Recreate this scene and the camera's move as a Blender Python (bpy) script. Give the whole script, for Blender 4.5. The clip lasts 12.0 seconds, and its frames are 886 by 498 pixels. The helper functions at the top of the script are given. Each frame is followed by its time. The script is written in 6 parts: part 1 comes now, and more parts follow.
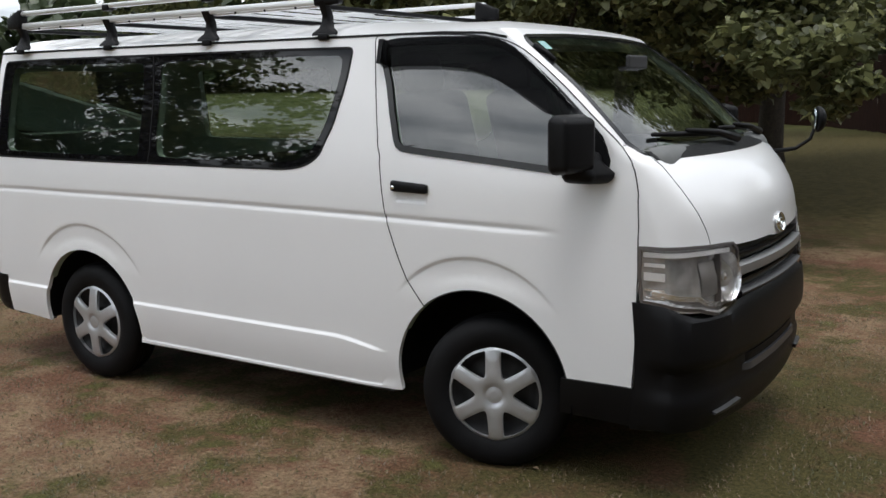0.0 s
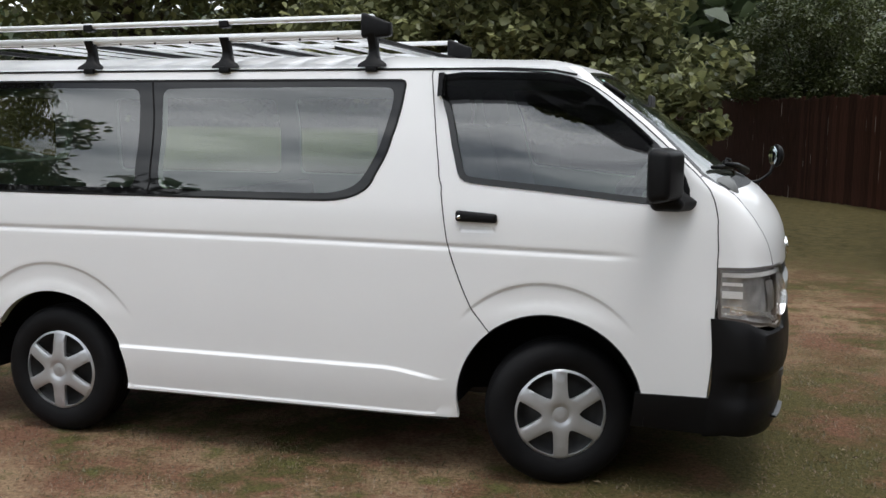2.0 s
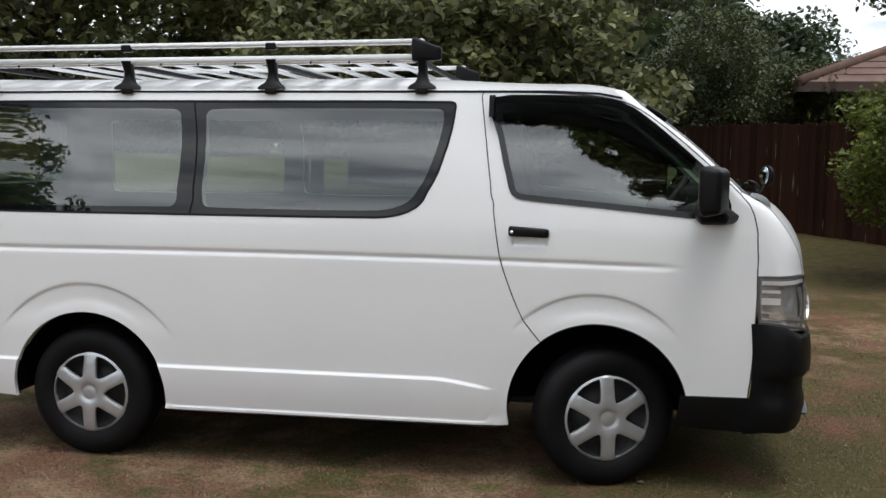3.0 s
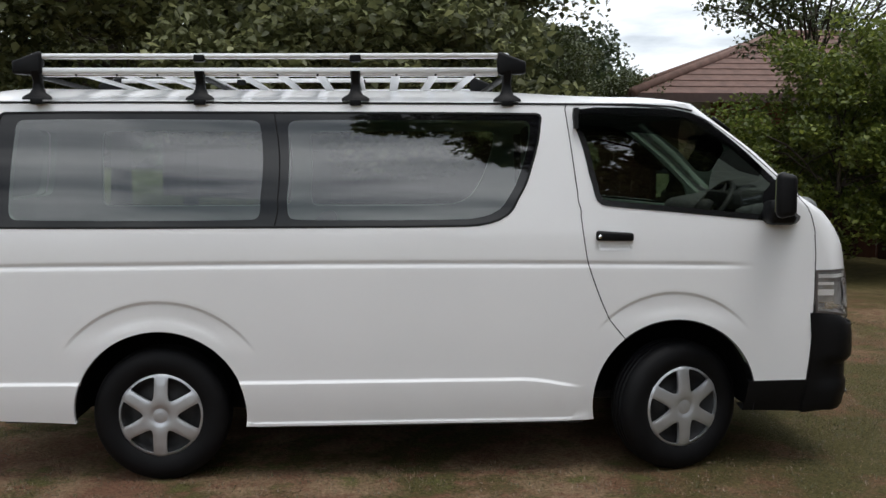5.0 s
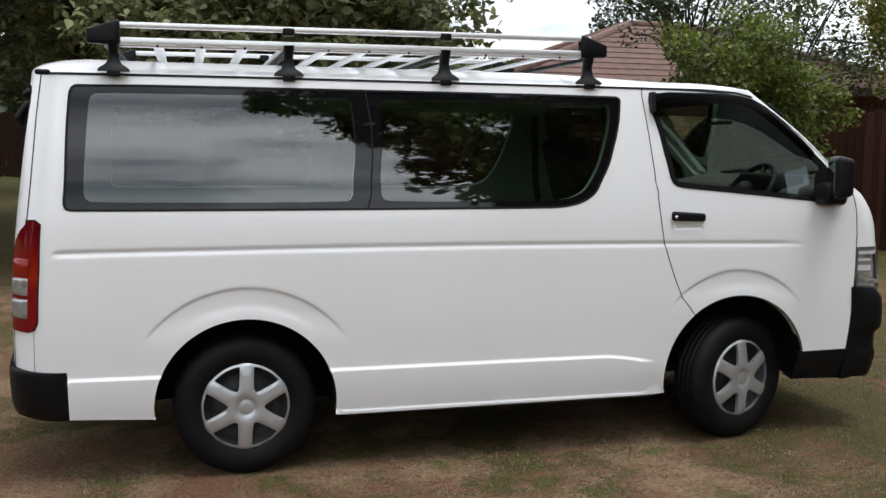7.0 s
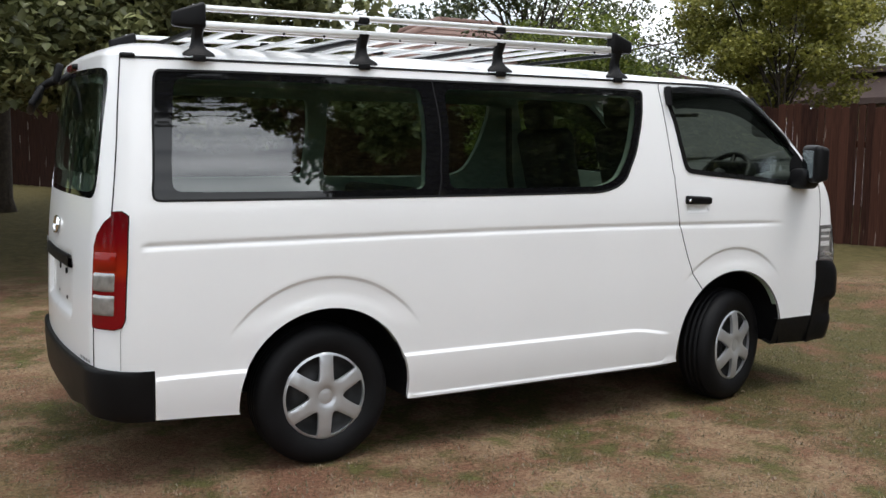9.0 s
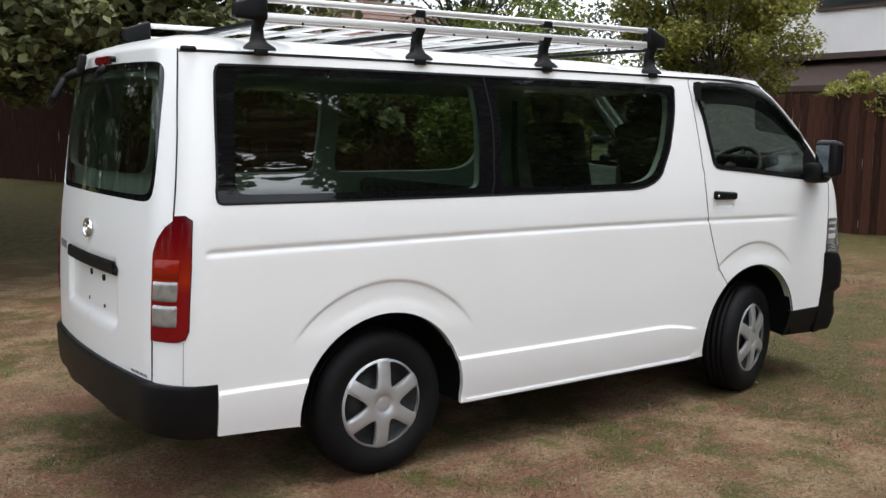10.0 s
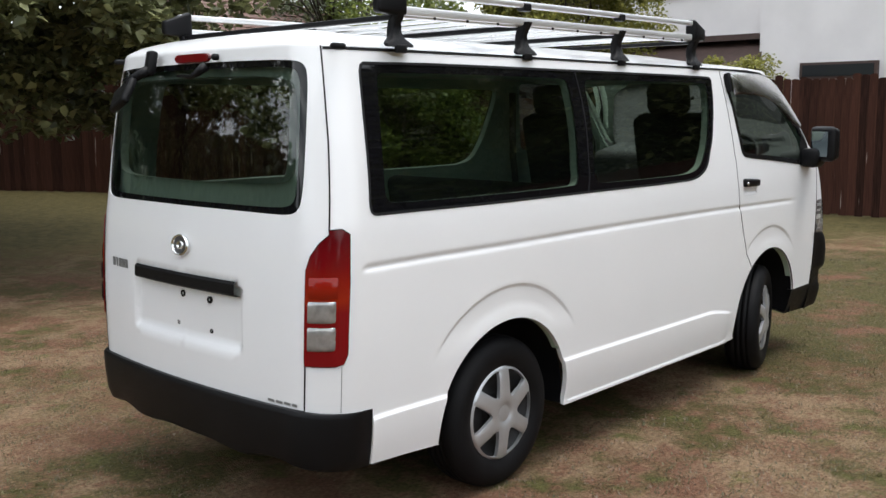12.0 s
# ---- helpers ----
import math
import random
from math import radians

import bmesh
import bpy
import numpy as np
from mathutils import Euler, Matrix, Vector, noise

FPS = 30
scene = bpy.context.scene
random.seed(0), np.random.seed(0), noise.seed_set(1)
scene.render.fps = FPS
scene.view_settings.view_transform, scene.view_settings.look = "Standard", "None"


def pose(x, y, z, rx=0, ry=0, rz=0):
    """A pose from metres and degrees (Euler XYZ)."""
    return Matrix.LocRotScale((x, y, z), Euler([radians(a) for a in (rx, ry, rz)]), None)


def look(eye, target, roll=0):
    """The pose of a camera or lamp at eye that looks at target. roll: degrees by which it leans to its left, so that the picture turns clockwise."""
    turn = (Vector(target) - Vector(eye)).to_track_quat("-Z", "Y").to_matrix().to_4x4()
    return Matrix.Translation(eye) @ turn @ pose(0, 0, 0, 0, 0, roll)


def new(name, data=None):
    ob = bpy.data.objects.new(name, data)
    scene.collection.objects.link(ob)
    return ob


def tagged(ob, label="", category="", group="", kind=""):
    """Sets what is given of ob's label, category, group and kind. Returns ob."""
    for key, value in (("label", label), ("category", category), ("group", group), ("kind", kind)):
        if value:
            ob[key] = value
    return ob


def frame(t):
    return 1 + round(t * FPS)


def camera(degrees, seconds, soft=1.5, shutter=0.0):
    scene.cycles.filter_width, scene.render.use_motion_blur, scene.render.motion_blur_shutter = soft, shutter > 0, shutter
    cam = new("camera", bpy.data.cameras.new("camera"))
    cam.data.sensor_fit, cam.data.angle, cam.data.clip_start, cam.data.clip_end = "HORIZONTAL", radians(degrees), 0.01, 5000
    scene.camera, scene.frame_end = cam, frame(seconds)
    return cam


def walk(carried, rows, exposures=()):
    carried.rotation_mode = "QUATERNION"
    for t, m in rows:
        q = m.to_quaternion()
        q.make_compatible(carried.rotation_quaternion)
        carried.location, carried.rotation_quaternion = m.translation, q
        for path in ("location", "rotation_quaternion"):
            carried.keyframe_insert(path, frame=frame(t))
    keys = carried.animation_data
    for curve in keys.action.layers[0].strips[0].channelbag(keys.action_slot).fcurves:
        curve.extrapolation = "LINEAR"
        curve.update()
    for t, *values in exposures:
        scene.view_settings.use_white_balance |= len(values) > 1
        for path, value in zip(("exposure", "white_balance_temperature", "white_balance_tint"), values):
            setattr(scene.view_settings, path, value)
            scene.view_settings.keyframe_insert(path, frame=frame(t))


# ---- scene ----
cam = camera(49.2, 12.0)
PATH = [
    (0, (4.512, -4.184, 1.605), (3.443, -2.526, 1.273), -0.73),
    (0.5, (4.101, -4.462, 1.592), (3.212, -2.699, 1.272), 0.30),
    (1, (3.787, -4.647, 1.607), (3.034, -2.819, 1.303), 0.34),
    (1.5, (3.516, -4.751, 1.614), (2.865, -2.882, 1.323), 0.29),
    (2, (3.213, -4.888, 1.584), (2.663, -2.983, 1.328), 0.43),
    (2.5, (2.848, -5.096, 1.544), (2.421, -3.154, 1.331), 0.76),
    (3, (2.510, -5.232, 1.542), (2.193, -3.268, 1.344), 0.55),
    (5, (1.065, -5.453, 1.546), (1.193, -3.465, 1.366), 0.02),
    (5.5, (0.745, -5.418, 1.542), (0.964, -3.439, 1.355), 0.08),
    (6, (0.407, -5.371, 1.549), (0.725, -3.406, 1.352), 0.09),
    (6.5, (0.086, -5.315, 1.535), (0.502, -3.369, 1.333), 0.32),
    (7, (-0.249, -5.231, 1.533), (0.262, -3.309, 1.319), 0.60),
    (9, (-1.637, -4.851, 1.493), (-0.674, -3.112, 1.272), 0.69),
    (9.5, (-1.905, -4.628, 1.525), (-0.861, -2.939, 1.289), 0.66),
    (10, (-2.181, -4.353, 1.548), (-1.041, -2.729, 1.296), 0.79),
    (10.5, (-2.426, -4.120, 1.577), (-1.206, -2.557, 1.315), 0.62),
    (11, (-2.703, -3.836, 1.586), (-1.390, -2.352, 1.316), 0.46),
    (11.5, (-2.900, -3.614, 1.580), (-1.519, -2.192, 1.311), -0.15),
    (12, (-3.103, -3.321, 1.597), (-1.648, -1.977, 1.317), -0.30),
]
EXPOSURES = [(0.0, 0.43), (0.5, 0.58), (1.5, 0.67), (2.0, 0.61), (2.5, 0.56), (3.2, 0.50), (5.0, 0.29), (5.5, 0.13), (6.5, 0.58), (7.0, 0.60), (9.0, 0.84), (9.5, 0.87), (12.0, 0.90)]
walk(cam, [(t, look(eye, target, roll)) for t, eye, target, roll in PATH], EXPOSURES)

# ---- light ----
world = bpy.data.worlds.new("overcast")
scene.world = world
world.use_nodes = True
wn, wl = world.node_tree.nodes, world.node_tree.links
wn.clear()
w_out = wn.new("ShaderNodeOutputWorld")
w_bg = wn.new("ShaderNodeBackground")
w_bg.inputs["Strength"].default_value = 0.10
w_sky = wn.new("ShaderNodeTexSky")
w_sky.sky_type = "NISHITA"
w_sky.sun_disc = False
w_sky.sun_elevation = radians(75)
w_sky.sun_rotation = radians(146)
w_co = wn.new("ShaderNodeTexCoord")
w_map = wn.new("ShaderNodeMapping")
w_map.inputs["Scale"].default_value = (1.6, 1.6, 7.0)
w_noise = wn.new("ShaderNodeTexNoise")
w_noise.inputs["Scale"].default_value = 1.7
w_noise.inputs["Detail"].default_value = 7.0
w_noise.inputs["Roughness"].default_value = 0.55
w_ramp = wn.new("ShaderNodeValToRGB")
w_ramp.color_ramp.elements[0].position = 0.36
w_ramp.color_ramp.elements[0].color = (5.0, 5.5, 6.1, 1)
w_ramp.color_ramp.elements[1].position = 0.64
w_ramp.color_ramp.elements[1].color = (16.5, 17.0, 17.5, 1)
w_mix = wn.new("ShaderNodeMix")
w_mix.data_type = "RGBA"
w_mix.inputs["Factor"].default_value = 0.86
wl.new(w_co.outputs["Generated"], w_map.inputs["Vector"])
wl.new(w_map.outputs["Vector"], w_noise.inputs["Vector"])
wl.new(w_noise.outputs["Fac"], w_ramp.inputs["Fac"])
wl.new(w_sky.outputs["Color"], w_mix.inputs["A"])
wl.new(w_ramp.outputs["Color"], w_mix.inputs["B"])
wl.new(w_mix.outputs["Result"], w_bg.inputs["Color"])
wl.new(w_bg.outputs["Background"], w_out.inputs["Surface"])

sun = new("sun", bpy.data.lights.new("sun", "SUN"))
sun.data.energy = 1.35
sun.data.angle = radians(25)
sun.data.color = (1.0, 0.975, 0.94)
sun.matrix_world = look((4, -6, 28), (0, 0, 0))


# ---- materials ----
def material(name, color, rough=0.5, metal=0.0, var=0.0, scale=8.0, bump=0.0, bump_scale=60.0, color2=None, coat=0.0, spec=0.5):
    """A surface with a two-scale colour variation and a fine relief."""
    m = bpy.data.materials.new(name)
    m.use_nodes = True
    nt = m.node_tree
    b = nt.nodes["Principled BSDF"]
    b.inputs["Roughness"].default_value = rough
    b.inputs["Metallic"].default_value = metal
    b.inputs["Coat Weight"].default_value = coat
    b.inputs["Coat Roughness"].default_value = 0.06
    b.inputs["Specular IOR Level"].default_value = spec
    b.inputs["Base Color"].default_value = (*color, 1)
    co = nt.nodes.new("ShaderNodeTexCoord")
    if var > 0 or color2:
        c2 = color2 or tuple(max(0.0, c * (1 - var)) for c in color)
        n1 = nt.nodes.new("ShaderNodeTexNoise")
        n1.inputs["Scale"].default_value = scale
        n1.inputs["Detail"].default_value = 6
        nt.links.new(co.outputs["Object"], n1.inputs["Vector"])
        mix = nt.nodes.new("ShaderNodeMix")
        mix.data_type = "RGBA"
        mix.inputs["A"].default_value = (*color, 1)
        mix.inputs["B"].default_value = (*c2, 1)
        mr = nt.nodes.new("ShaderNodeMapRange")
        mr.inputs["From Min"].default_value = 0.35
        mr.inputs["From Max"].default_value = 0.68
        nt.links.new(n1.outputs["Fac"], mr.inputs["Value"])
        nt.links.new(mr.outputs["Result"], mix.inputs["Factor"])
        nt.links.new(mix.outputs["Result"], b.inputs["Base Color"])
    if bump > 0:
        n2 = nt.nodes.new("ShaderNodeTexNoise")
        n2.inputs["Scale"].default_value = bump_scale
        n2.inputs["Detail"].default_value = 4
        nt.links.new(co.outputs["Object"], n2.inputs["Vector"])
        bp = nt.nodes.new("ShaderNodeBump")
        bp.inputs["Strength"].default_value = bump
        bp.inputs["Distance"].default_value = 0.01
        nt.links.new(n2.outputs["Fac"], bp.inputs["Height"])
        nt.links.new(bp.outputs["Normal"], b.inputs["Normal"])
    return m


def glass_material(name, tint, ior=1.6, gloss_rough=0.0, clear=0.5):
    """A thin pane: it lets tinted light through and mirrors by its angle."""
    m = bpy.data.materials.new(name)
    m.use_nodes = True
    nt = m.node_tree
    nt.nodes.clear()
    out = nt.nodes.new("ShaderNodeOutputMaterial")
    mix = nt.nodes.new("ShaderNodeMixShader")
    tr = nt.nodes.new("ShaderNodeBsdfTransparent")
    tr.inputs["Color"].default_value = (*tint, 1)
    gl = nt.nodes.new("ShaderNodeBsdfGlossy")
    gl.inputs["Roughness"].default_value = gloss_rough
    fr = nt.nodes.new("ShaderNodeFresnel")
    fr.inputs["IOR"].default_value = ior

    def calc(op, a, b):
        n = nt.nodes.new("ShaderNodeMath")
        n.operation = op
        for k, v in ((0, a), (1, b)):
            if isinstance(v, float):
                n.inputs[k].default_value = v
            else:
                nt.links.new(v, n.inputs[k])
        return n.outputs[0]

    # clear: the share of the light that the tinted pane lets through
    f = fr.outputs["Fac"]
    wide = calc("SUBTRACT", 1.0, calc("MULTIPLY", calc("SUBTRACT", 1.0, f), clear))
    nt.links.new(wide, mix.inputs["Fac"])
    nt.links.new(calc("DIVIDE", f, wide), gl.inputs["Color"])
    nt.links.new(tr.outputs["BSDF"], mix.inputs[1])
    nt.links.new(gl.outputs["BSDF"], mix.inputs[2])
    nt.links.new(mix.outputs["Shader"], out.inputs["Surface"])
    return m


def leaf_material(name, dark, light, lit_share):
    """Leaves that differ one from another and let some light through."""
    m = bpy.data.materials.new(name)
    m.use_nodes = True
    nt = m.node_tree
    b = nt.nodes["Principled BSDF"]
    b.inputs["Roughness"].default_value = 0.45
    geo = nt.nodes.new("ShaderNodeNewGeometry")
    ramp = nt.nodes.new("ShaderNodeValToRGB")
    ramp.color_ramp.elements[0].color = (*dark, 1)
    ramp.color_ramp.elements[1].color = (*light, 1)
    ramp.color_ramp.elements.new(0.72).color = (*(a + 0.33 * (b_ - a) for a, b_ in zip(dark, light)), 1)
    nt.links.new(geo.outputs["Random Per Island"], ramp.inputs["Fac"])
    nt.links.new(ramp.outputs["Color"], b.inputs["Base Color"])
    tl = nt.nodes.new("ShaderNodeBsdfTranslucent")
    nt.links.new(ramp.outputs["Color"], tl.inputs["Color"])
    mix = nt.nodes.new("ShaderNodeMixShader")
    mix.inputs["Fac"].default_value = lit_share
    nt.links.new(b.outputs["BSDF"], mix.inputs[1])
    nt.links.new(tl.outputs["BSDF"], mix.inputs[2])
    nt.links.new(mix.outputs["Shader"], nt.nodes["Material Output"].inputs["Surface"])
    return m


def ground_material():
    """Dry lawn: straw and bare brown earth with worn green patches."""
    m = bpy.data.materials.new("dry_lawn")
    m.use_nodes = True
    nt = m.node_tree
    N, L = nt.nodes, nt.links
    b = N["Principled BSDF"]
    b.inputs["Roughness"].default_value = 0.95
    b.inputs["Specular IOR Level"].default_value = 0.15
    co = N.new("ShaderNodeTexCoord")

    def noisy(scale, detail, rough=0.55):
        n = N.new("ShaderNodeTexNoise")
        n.inputs["Scale"].default_value = scale
        n.inputs["Detail"].default_value = detail
        n.inputs["Roughness"].default_value = rough
        L.new(co.outputs["Object"], n.inputs["Vector"])
        return n

    def blend(a, bcol, fac, lo, hi):
        mr = N.new("ShaderNodeMapRange")
        mr.inputs["From Min"].default_value = lo
        mr.inputs["From Max"].default_value = hi
        L.new(fac, mr.inputs["Value"])
        mx = N.new("ShaderNodeMix")
        mx.data_type = "RGBA"
        L.new(mr.outputs["Result"], mx.inputs["Factor"])
        for sock, v in (("A", a), ("B", bcol)):
            if isinstance(v, tuple):
                mx.inputs[sock].default_value = (*v, 1)
            else:
                L.new(v, mx.inputs[sock])
        return mx.outputs["Result"]

    fine = noisy(46.0, 9, 0.78)
    mid = noisy(1.35, 8, 0.66)
    big = noisy(0.50, 5, 0.6)
    patch = noisy(1.05, 8, 0.68)
    clod = noisy(8.5, 8, 0.74)
    straw = blend((0.116, 0.076, 0.046), (0.362, 0.252, 0.155), fine.outputs["Fac"], 0.36, 0.64)
    earth = blend((0.078, 0.038, 0.024), (0.245, 0.130, 0.082), fine.outputs["Fac"], 0.36, 0.66)
    green = blend((0.030, 0.028, 0.010), (0.130, 0.110, 0.043), fine.outputs["Fac"], 0.35, 0.65)
    fresh = blend((0.048, 0.052, 0.016), (0.165, 0.165, 0.056), fine.outputs["Fac"], 0.35, 0.65)
    c = blend(earth, straw, mid.outputs["Fac"], 0.41, 0.55)
    c = blend(c, green, patch.outputs["Fac"], 0.485, 0.57)
    c = blend(green, c, big.outputs["Fac"], 0.34, 0.50)
    c = blend(earth, c, clod.outputs["Fac"], 0.36, 0.50)
    tuft = noisy(4.2, 6, 0.62)
    c = blend(c, fresh, tuft.outputs["Fac"], 0.575, 0.72)
    # dull, less worn green further out; tree shade is put into its dark tone
    away = N.new("ShaderNodeVectorMath")
    away.operation = "DISTANCE"
    away.inputs[1].default_value = (1.2, -1.6, 0)
    L.new(co.outputs["Object"], away.inputs[0])
    wob = N.new("ShaderNodeMath")
    wob.operation = "MULTIPLY_ADD"
    wob.inputs[1].default_value = 5.0
    L.new(big.outputs["Fac"], wob.inputs[0])
    L.new(away.outputs["Value"], wob.inputs[2])
    shaded_green = blend((0.046, 0.039, 0.014), (0.115, 0.094, 0.039), clod.outputs["Fac"], 0.35, 0.65)
    c = blend(c, shaded_green, wob.outputs["Value"], 9.4, 12.2)
    # mown field further off
    field = blend((0.075, 0.080, 0.028), (0.150, 0.148, 0.058), mid.outputs["Fac"], 0.35, 0.65)
    c = blend(c, field, wob.outputs["Value"], 26.0, 31.0)
    # greener grass off the nose, darkened to put the van's shade into the colour
    off = N.new("ShaderNodeVectorMath")
    off.operation = "DISTANCE"
    off.inputs[1].default_value = (5.2, -0.5, 0)
    L.new(co.outputs["Object"], off.inputs[0])
    add = N.new("ShaderNodeMath")
    add.operation = "MULTIPLY_ADD"
    add.inputs[1].default_value = 2.6
    L.new(patch.outputs["Fac"], add.inputs[0])
    L.new(off.outputs["Value"], add.inputs[2])
    c = blend(blend(green, earth, mid.outputs["Fac"], 0.50, 0.62), c, add.outputs["Value"], 3.5, 4.4)
    L.new(c, b.inputs["Base Color"])
    bp = N.new("ShaderNodeBump")
    bp.inputs["Strength"].default_value = 0.8
    bp.inputs["Distance"].default_value = 0.03
    L.new(fine.outputs["Fac"], bp.inputs["Height"])
    L.new(bp.outputs["Normal"], b.inputs["Normal"])
    return m


def timber_material(name, c1, c2):
    """Stained timber with vertical grain, each board its own tone."""
    m = bpy.data.materials.new(name)
    m.use_nodes = True
    nt = m.node_tree
    N, L = nt.nodes, nt.links
    b = N["Principled BSDF"]
    b.inputs["Roughness"].default_value = 0.8
    co = N.new("ShaderNodeTexCoord")
    mp = N.new("ShaderNodeMapping")
    mp.inputs["Scale"].default_value = (30, 30, 1.6)
    n = N.new("ShaderNodeTexNoise")
    n.inputs["Scale"].default_value = 2.0
    n.inputs["Detail"].default_value = 6
    L.new(co.outputs["Object"], mp.inputs["Vector"])
    L.new(mp.outputs["Vector"], n.inputs["Vector"])
    info = N.new("ShaderNodeObjectInfo")
    add = N.new("ShaderNodeMath")
    add.operation = "MULTIPLY_ADD"
    add.inputs[1].default_value = 0.55
    L.new(info.outputs["Random"], add.inputs[0])
    L.new(n.outputs["Fac"], add.inputs[2])
    mr = N.new("ShaderNodeMapRange")
    mr.inputs["From Min"].default_value = 0.4
    mr.inputs["From Max"].default_value = 1.1
    L.new(add.outputs["Value"], mr.inputs["Value"])
    mx = N.new("ShaderNodeMix")
    mx.data_type = "RGBA"
    mx.inputs["A"].default_value = (*c1, 1)
    mx.inputs["B"].default_value = (*c2, 1)
    L.new(mr.outputs["Result"], mx.inputs["Factor"])
    # light through gaps between boards, painted as long, narrow pale streaks
    mp2 = N.new("ShaderNodeMapping")
    mp2.inputs["Scale"].default_value = (26, 26, 1.1)
    n2 = N.new("ShaderNodeTexNoise")
    n2.inputs["Scale"].default_value = 1.0
    n2.inputs["Detail"].default_value = 2
    shift = N.new("ShaderNodeVectorMath")
    shift.operation = "MULTIPLY_ADD"
    shift.inputs[1].default_value = (7.0, 13.0, 23.0)
    L.new(info.outputs["Random"], shift.inputs[0])
    L.new(co.outputs["Object"], shift.inputs[2])
    L.new(shift.outputs["Vector"], mp2.inputs["Vector"])
    L.new(mp2.outputs["Vector"], n2.inputs["Vector"])
    mr2 = N.new("ShaderNodeMapRange")
    mr2.inputs["From Min"].default_value = 0.715
    mr2.inputs["From Max"].default_value = 0.745
    L.new(n2.outputs["Fac"], mr2.inputs["Value"])
    mx2 = N.new("ShaderNodeMix")
    mx2.data_type = "RGBA"
    mx2.inputs["B"].default_value = (0.36, 0.31, 0.27, 1)
    L.new(mr2.outputs["Result"], mx2.inputs["Factor"])
    L.new(mx.outputs["Result"], mx2.inputs["A"])
    L.new(mx2.outputs["Result"], b.inputs["Base Color"])
    b.inputs["Specular IOR Level"].default_value = 0.15
    bp = N.new("ShaderNodeBump")
    bp.inputs["Strength"].default_value = 0.5
    bp.inputs["Distance"].default_value = 0.004
    L.new(n.outputs["Fac"], bp.inputs["Height"])
    L.new(bp.outputs["Normal"], b.inputs["Normal"])
    return m


M_PAINT = material("white_paint", (0.80, 0.805, 0.82), 0.32, var=0.035, scale=1.3, coat=0.6)
M_BLACK = material("black_plastic", (0.007, 0.007, 0.008), 0.42, var=0.3, scale=5, bump=0.12, bump_scale=900, spec=0.15)
M_GLOSSBLACK = material("gloss_black", (0.010, 0.010, 0.011), 0.22)
M_SEAM = material("seam_rubber", (0.016, 0.016, 0.017), 0.8, spec=0.1)
M_GAP = material("panel_gap", (0.045, 0.045, 0.047), 0.8, spec=0.1)
M_FRITGLASS = material("black_glass_border", (0.005, 0.005, 0.006), 0.03, spec=0.40)
M_FRIT = material("glass_border", (0.006, 0.006, 0.007), 0.5, spec=0.1)
M_RUBBER = material("tyre_rubber", (0.006, 0.006, 0.007), 0.6, var=0.35, scale=9, bump=0.1, bump_scale=160, spec=0.15)
M_SILVER = material("hubcap_silver", (0.50, 0.515, 0.54), 0.38, 0.68, var=0.08, scale=14)
M_STEEL = material("dark_steel", (0.04, 0.04, 0.042), 0.6, 0.5, var=0.3, scale=20)
M_ALU = material("aluminium", (0.78, 0.79, 0.80), 0.35, 0.55, var=0.08, scale=6)
M_CHROME = material("chrome", (0.85, 0.86, 0.87), 0.10, 1.0)
M_GREYTRIM = material("grey_grille_trim", (0.24, 0.245, 0.25), 0.32, 0.45, var=0.05)
M_DARKLIP = material("dark_lip", (0.05, 0.05, 0.053), 0.4, var=0.1)
M_INNER = material("cabin_trim", (0.44, 0.56, 0.475), 0.7, var=0.08, scale=4)
M_HEADLINER = material("headliner", (0.55, 0.58, 0.55), 0.9, var=0.06, scale=4)
M_FLOOR = material("cabin_floor", (0.10, 0.105, 0.10), 0.9, var=0.2, scale=6)
M_SEAT = material("seat_cloth", (0.075, 0.078, 0.082), 0.95, var=0.25, scale=18, bump=0.2, bump_scale=300)
M_DASH = material("dash_plastic", (0.13, 0.135, 0.135), 0.65, var=0.06, scale=6)
M_DARKDASH = material("dark_dash", (0.03, 0.03, 0.032), 0.6)
def lens_material():
    """Red lamp plastic that turns orange in a soft band over the indicator."""
    m = material("red_lens", (0.17, 0.002, 0.004), 0.10, spec=0.3)
    nt = m.node_tree
    co = nt.nodes.new("ShaderNodeTexCoord")
    sep = nt.nodes.new("ShaderNodeSeparateXYZ")
    mr = nt.nodes.new("ShaderNodeMapRange")
    mr.inputs["From Min"].default_value, mr.inputs["From Max"].default_value = 0.70, 1.20
    ramp = nt.nodes.new("ShaderNodeValToRGB")
    e = ramp.color_ramp.elements
    e[0].position, e[0].color = 0.40, (0.17, 0.004, 0.006, 1)
    e[1].position, e[1].color = 0.95, (0.085, 0.002, 0.004, 1)
    for p, c in ((0.49, (0.26, 0.016, 0.004, 1)), (0.59, (0.22, 0.010, 0.004, 1)), (0.74, (0.14, 0.003, 0.005, 1))):
        ramp.color_ramp.elements.new(p).color = c
    nt.links.new(co.outputs["Object"], sep.inputs["Vector"])
    nt.links.new(sep.outputs["Z"], mr.inputs["Value"])
    nt.links.new(mr.outputs["Result"], ramp.inputs["Fac"])
    nt.links.new(ramp.outputs["Color"], nt.nodes["Principled BSDF"].inputs["Base Color"])
    return m


